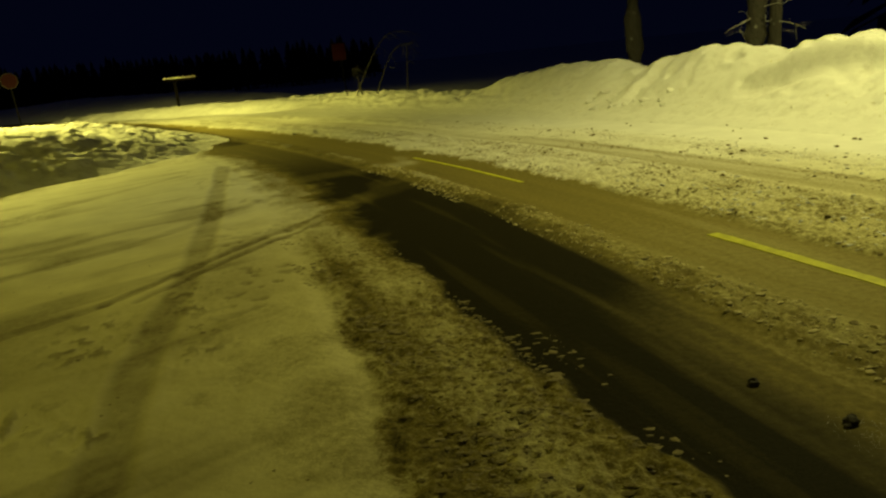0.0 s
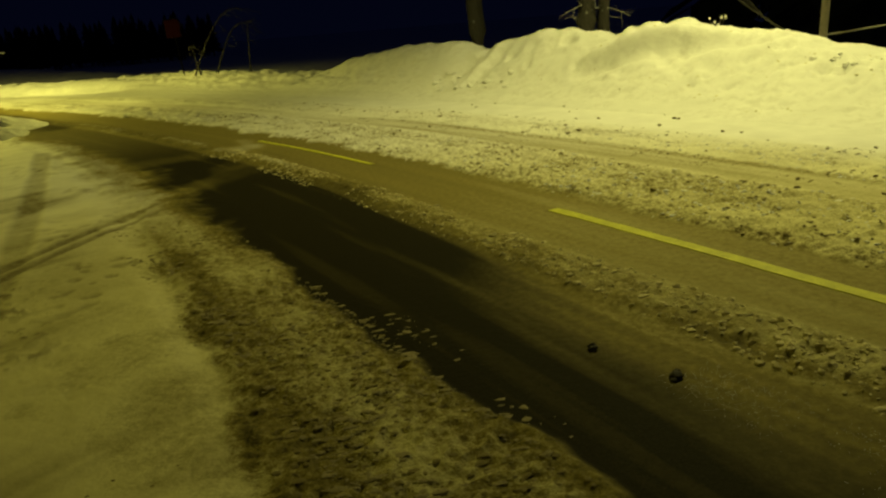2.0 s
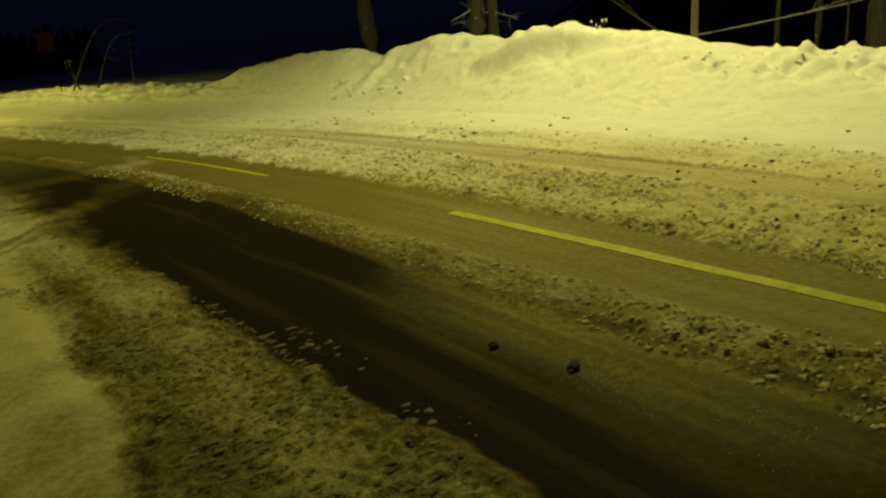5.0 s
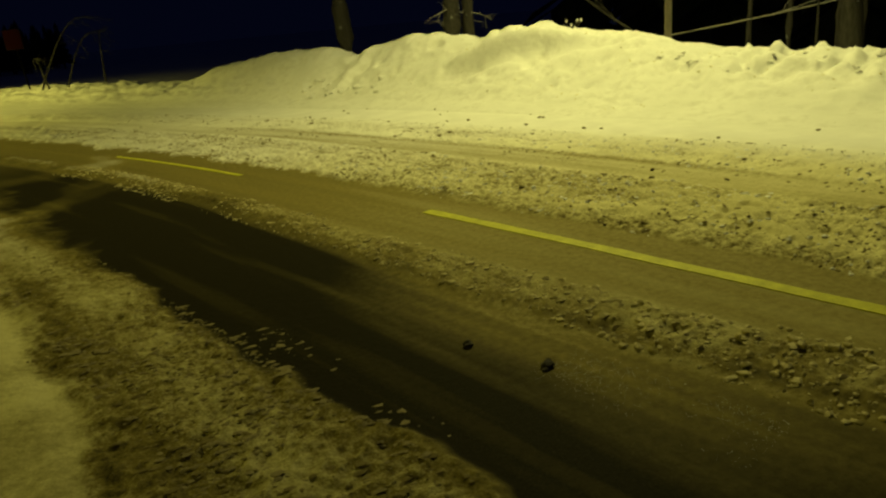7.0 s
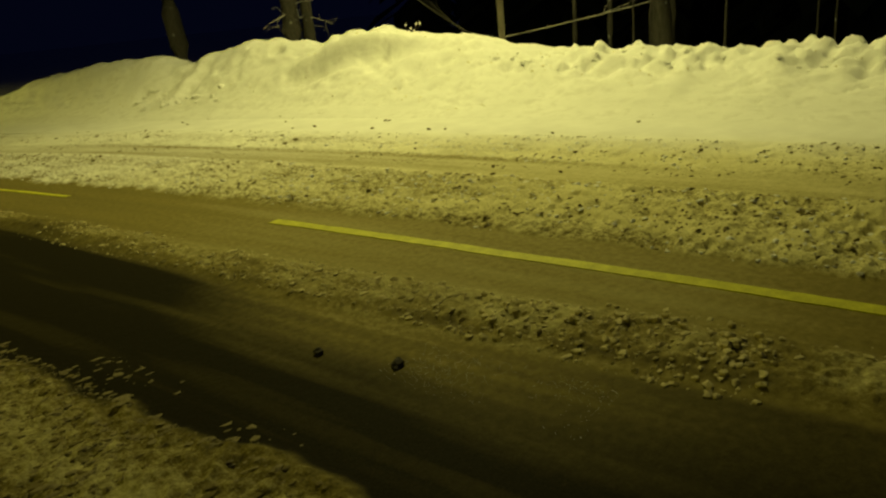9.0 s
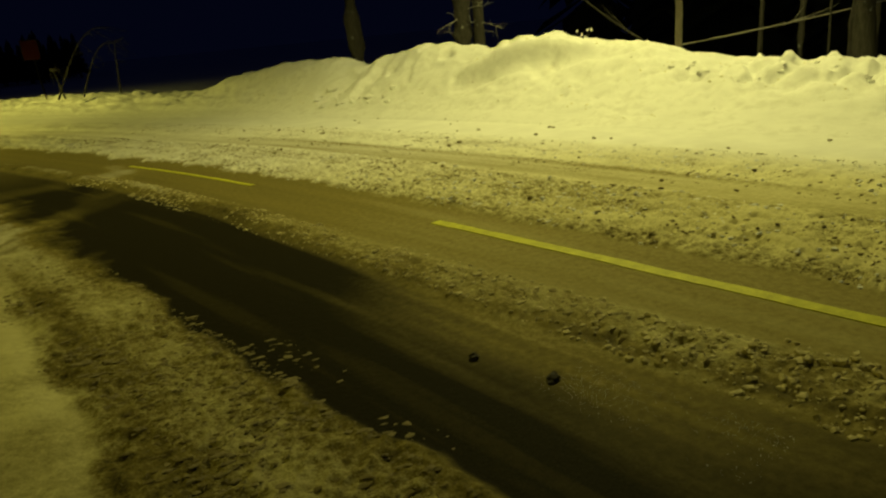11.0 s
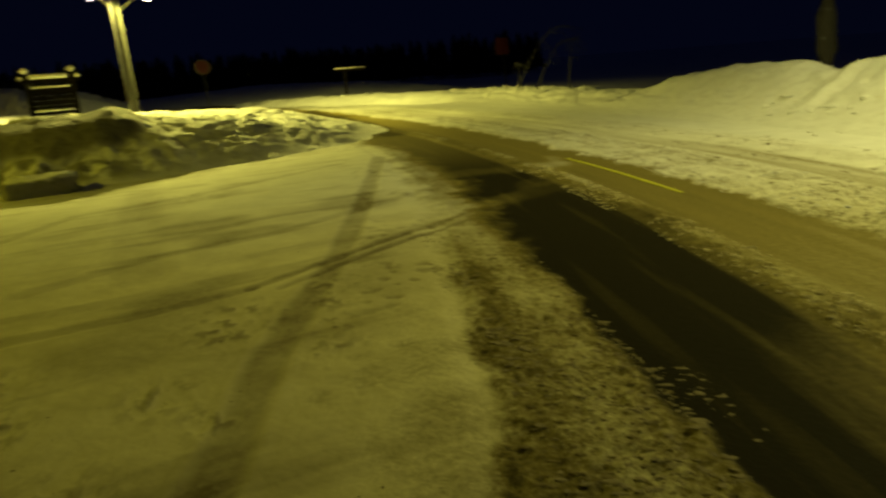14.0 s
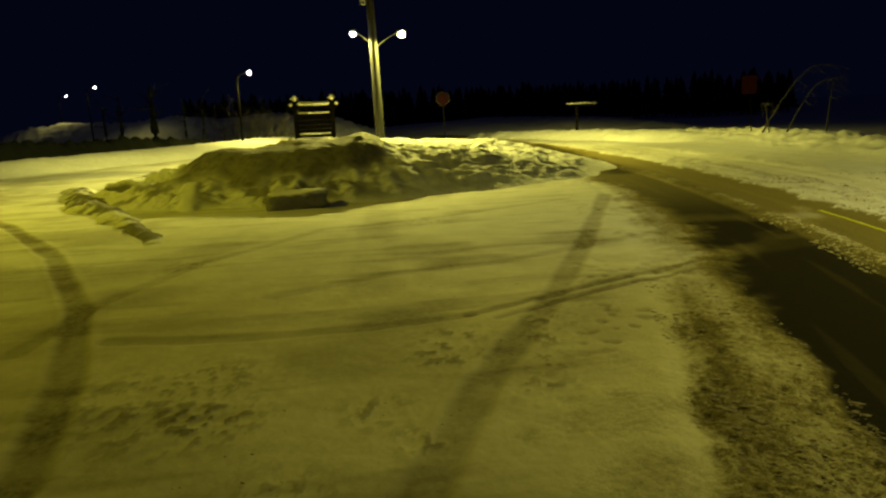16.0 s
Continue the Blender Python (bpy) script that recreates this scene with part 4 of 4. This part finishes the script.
def scatter(name, count, d_range, s_range, sizes, mat, label, seed, sink=0.5, dens=None, flat=0.6, stretch=1.6, skew=1.3):
    """Many small lumps in one sheet of stuff, lying on the ground."""
    rnd = random.Random(seed)
    shapes = [lump_shape(rnd, 1, flat) for _ in range(14)]
    rng = np.random.RandomState(seed)
    d, s = rng.uniform(*d_range, count), rng.uniform(0, 1, count)
    s = s_range[0] + (s_range[1] - s_range[0]) * s ** skew
    p = road_place(d, s)
    patch = fbm(p[:, 0] * 1.7, p[:, 1] * 1.7, 3, seed)
    keep = patch + rng.uniform(-0.15, 0.15, count) > (0.5 if dens is None else dens)
    p = p[keep]
    z, _, _ = ground_shape(p[:, 0], p[:, 1])
    verts, faces, base = [], [], 0
    for i in range(len(p)):
        v, f = shapes[rng.randint(14)]
        r = sizes[0] + (sizes[1] - sizes[0]) * rng.uniform() ** 3
        a = rng.uniform(0, math.tau)
        c, sn = math.cos(a), math.sin(a)
        st = rng.uniform(0.8, stretch)
        w = np.column_stack([(v[:, 0] * c - v[:, 1] * sn) * st, v[:, 0] * sn + v[:, 1] * c, v[:, 2]]) * r
        verts.append(w + (p[i, 0], p[i, 1], z[i] + r * (flat - sink * flat / 0.65) * 0.6))
        faces.append(f + base)
        base += len(v)
    ob = link_mesh(name, np.concatenate(verts), np.concatenate(faces), mat, smooth=False)
    tagged(ob, label, "slush", kind="stuff")


scatter("slush_lumps", 3800, (-1.85, -0.38), (-2.5, 17), (0.006, 0.026), LUMP_SNOW, "churned lumps of soiled slush on the road", 1)
scatter("slush_lumps", 2600, (-3.6, -2.4), (-2.5, 17), (0.006, 0.026), LUMP_SNOW, "churned lumps of snow along the road's edge", 2)
scatter("slush_lumps", 2700, (0.6, 1.1), (1.5, 12), (0.006, 0.024), SLUSH_LUMP, "ridge of frozen slush lumps between wheel paths", 3, dens=0.45)
scatter("slush_lumps", 900, (0.4, 0.82), (-1.5, 2.8), (0.005, 0.024), SLUSH_LUMP, "heap of coarse frozen slush lumps on asphalt", 4, dens=0.45)
scatter("slush_lumps", 440, (2.06, 2.38), (2.1, 4.7), (0.004, 0.022), FLAKE, "broken slush flakes along the bare wheel path", 5, dens=0.5, flat=0.3, stretch=2.4, skew=1.7)
scatter("slush_lumps", 5000, (2.3, 3.05), (2.0, 7), (0.004, 0.02), FLAKE, "flaky soiled slush crumbs by the lane's edge", 6, dens=0.52, flat=0.35, stretch=2.2)
scatter("grit_clods", 9000, (-1.75, -0.4), (-1.5, 17), (0.004, 0.018), SPECK, "dark brown frozen clods in the slush", 7, dens=0.55, stretch=2.2)
scatter("grit_clods", 5600, (-3.7, -2.1), (-1.5, 17), (0.004, 0.018), SPECK, "dark brown frozen clods by the road's far edge", 17, dens=0.55, stretch=2.2)
scatter("slush_lumps", 4200, (1.22, 1.62), (2.0, 3.2), (0.0008, 0.0026), CAP_SNOW, "grains of frost on wet asphalt", 9, dens=0.52, skew=1.0)
scatter("grit_clods", 2600, (2.3, 3.2), (2.0, 8), (0.005, 0.017), SPECK, "dark specks of grit in the lane edge slush", 18, dens=0.52, flat=0.4, stretch=2.2)
scatter("grit_clods", 420, (3.2, 5.6), (2.0, 8), (0.004, 0.011), SPECK, "dark specks of grit on packed snow", 8, dens=0.56, flat=0.3, stretch=2.0)


def lump(place, r, mat, label, seed, name="snow_lump", group="snow lumps"):
    rnd = random.Random(seed)
    bm = bmesh.new()
    for k in range(4):
        q = r * (0.75 if k == 0 else rnd.uniform(0.35, 0.6))
        c = Vector((0, 0, 0)) if k == 0 else Vector((rnd.uniform(-0.8, 0.8), rnd.uniform(-0.8, 0.8), rnd.uniform(-0.3, 0.3))) * r
        ball = bmesh.ops.create_icosphere(bm, subdivisions=2, radius=q)["verts"]
        for v in ball:
            w = 1 + 0.6 * noise.noise(v.co / q * 1.7 + Vector((seed * 3.7 + k, 0, 0))) + rnd.uniform(-0.1, 0.1)
            v.co = c + Vector((v.co.x * w, v.co.y * w, v.co.z * w * 0.75))
    me = bpy.data.meshes.new(name)
    bm.to_mesh(me)
    bm.free()
    me.materials.append(mat)
    ob = new(name, me)
    z, _, _ = ground_shape(np.array([place[0]]), np.array([place[1]]))
    ob.location = (place[0], place[1], (float(z[0]) if len(place) < 3 else place[2]) + r * 0.35)
    ob.rotation_euler = (0, 0, rnd.uniform(0, 6))
    tagged(ob, label, "lump", group)


lump((1.37, 2.89), 0.032, GRIT, "small dark frozen lump on bare wet asphalt", 1, "dirt_lump", "dark lumps on the asphalt")
lump((1.59, 2.49), 0.034, GRIT, "small dark frozen lump on bare wet asphalt", 2, "dirt_lump", "dark lumps on the asphalt")
rl = random.Random(77)
for k in range(60):
    d, s = rl.gauss(0.6, 0.09), -0.6 + 3.1 * rl.random()
    q = road_place(np.array([d]), np.array([s]))[0]
    lump((q[0], q[1]), rl.uniform(0.014, 0.037), SLUSH_LUMP, "coarse frozen slush lump lying on the asphalt", 10 + k)
for k in range(40):
    d, s = rl.uniform(-4.6, -0.9), rl.uniform(0.5, 13)
    q = road_place(np.array([d]), np.array([s]))[0]
    lump((q[0], q[1]), rl.uniform(0.016, 0.03), SPECK, "dark soiled clod in the churned slush", 60 + k)
for k in range(22):
    s = rl.uniform(12.2, 14.6)
    d = rl.uniform(-6.0, -5.3)
    q = road_place(np.array([d]), np.array([s]))[0]
    h = float(bank_height(np.array([d]), np.array([s]))[0])
    lump((q[0], q[1], h), rl.uniform(0.04, 0.09), CAP_SNOW, "lump of snow fallen at the bank's foot", 110 + k)

for k in range(60):
    d, s = rl.uniform(-7.0, -6.4), rl.uniform(-1.0, 7.2)
    q = road_place(np.array([d]), np.array([s]))[0]
    h = float(bank_height(np.array([d]), np.array([s]))[0])
    r = rl.uniform(0.03, 0.07)
    lump((q[0], q[1], h - r * 0.5), r, BANK_SNOW, "chunk of ploughed snow on the bank's crest", 140 + k, "snow_chunk", "snow chunks on the bank")


def bank_clods(count, d_range, s_range, sizes, mat, label, seed, dens):
    """Small soiled clods stuck in the face of the bank."""
    rnd = random.Random(seed)
    shapes = [lump_shape(rnd, 1, 0.8) for _ in range(8)]
    rng = np.random.RandomState(seed)
    d, s = rng.uniform(*d_range, count), rng.uniform(*s_range, count)
    keep = fbm(s * 1.1, d * 2.2, 3, seed) + rng.uniform(-0.1, 0.1, count) > dens
    d, s = d[keep], s[keep]
    p, h = road_place(d, s), bank_height(d, s)
    verts, faces, base = [], [], 0
    for i in range(len(d)):
        v, f = shapes[rng.randint(8)]
        r = sizes[0] + (sizes[1] - sizes[0]) * rng.uniform() ** 2.5
        verts.append(v * (r * rng.uniform(0.8, 2.0), r, r) + (p[i, 0], p[i, 1], h[i]))
        faces.append(f + base)
        base += len(v)
    tagged(link_mesh("bank_clods", np.concatenate(verts), np.concatenate(faces), mat, smooth=False), label, "clods", kind="stuff")


BROWN_SNOW = plain("old_brown_snow", (0.62, 0.58, 0.4), 0.85, 0.35, 14)
bank_clods(380, (-6.9, -5.1), (4.5, 17), (0.005, 0.02), BROWN_SNOW, "old brown snow crumbs stuck in the bank's face", 5, 0.56)
bank_clods(160, (-7.05, -6.2), (-1.5, 8), (0.006, 0.022), BROWN_SNOW, "brown snow crumbs along the bank's broken crest", 6, 0.52)
bank_clods(70, (-6.6, -4.7), (-1.5, 17), (0.006, 0.022), SPECK, "dark specks of grit on the snow bank", 8, 0.54)


# ---------------------------------------------------------------- dark woods and hedges in the distance
def far_woods(name, spots, label, seed):
    """A belt of dark trees: trunks with drooping tiers of boughs, in one mesh."""
    rnd = random.Random(seed)
    bm = bmesh.new()
    ground_z, _, _ = ground_shape(np.array([p[0] for p in spots]), np.array([p[1] for p in spots]))
    for (x, y, h), low in zip(spots, ground_z):
        tube([(x, y, low - 0.2), (x, y, low + h)], [0.02 * h, 0.01], 5, bm)
        for tier in range(7):
            z = low + h * (0.15 + 0.12 * tier)
            r = h * 0.22 * (1 - tier / 7.5)
            for k in range(7):
                a = k * math.tau / 7 + rnd.uniform(-0.3, 0.3)
                q = r * rnd.uniform(0.6, 1.15)
                c = [Vector((x, y, z + h * 0.1)), Vector((x + q * math.cos(a - 0.35), y + q * math.sin(a - 0.35), z)), Vector((x + q * 1.2 * math.cos(a), y + q * 1.2 * math.sin(a), z - h * 0.05)),
                     Vector((x + q * math.cos(a + 0.35), y + q * math.sin(a + 0.35), z))]
                v = [bm.verts.new(p) for p in c]
                bm.faces.new(v)
                bm.faces.new([bm.verts.new(p + Vector((0, 0, -0.03 * h))) for p in reversed(c)])
    me = bpy.data.meshes.new(name)
    bm.to_mesh(me)
    bm.free()
    me.materials.append(NEEDLES)
    tagged(new(name, me), label, "woods", kind="stuff")


rw = random.Random(9)
far_woods("far_woods", [(rw.uniform(22, 60), rw.uniform(-20, 34), rw.uniform(10, 18)) for _ in range(240)], "dark evergreen wood behind the snow bank", 2)
belt = [(rw.uniform(80, 115), radians(rw.uniform(4, 50)), rw.uniform(4.3, 5.2)) for _ in range(420)]
far_woods("far_woods", [(-r * math.sin(a), r * math.cos(a), h) for r, a, h in belt], "belt of dark evergreens far behind the lamps", 3)

for k, (x, y, r, h) in enumerate([(-39.6, 30.7, 0.36, 4.5), (-42.0, 30.0, 0.2, 4.0), (-38.4, 32.2, 0.13, 3.6), (-37.7, 33.1, 0.16, 3.8), (-44.5, 30.5, 0.16, 3.4)]):
    bare_tree((x, y, 0), (0, 0), r, h, 60 + k, "dark bare trunk against a lit snowy yard", limbs=4, mat=NEEDLES)


def hedge(place, size, label, seed):
    rnd = random.Random(seed)
    b = thing("hedge", place, label, "hedge")
    for _ in range(40):
        bm = bmesh.new()
        a = rnd.uniform(0, math.tau)
        twiggy(bm, rnd, (rnd.uniform(-1, 1) * size[0] * 0.4, rnd.uniform(-1, 1) * size[1] * 0.4, 0), (math.cos(a) * 0.5, math.sin(a) * 0.5, 1), size[2] * rnd.uniform(0.6, 1), 0.03, 2)
        part("branch", bm, FROST, b)


hedge((-40.5, 39.3, 0), (5, 2.5, 3.0), "frosted twiggy hedge lit by the distant lamp", 1)
hedge((-36.0, 38.0, 0), (4, 2.5, 2.2), "frosted twiggy hedge near the distant lamp", 2)
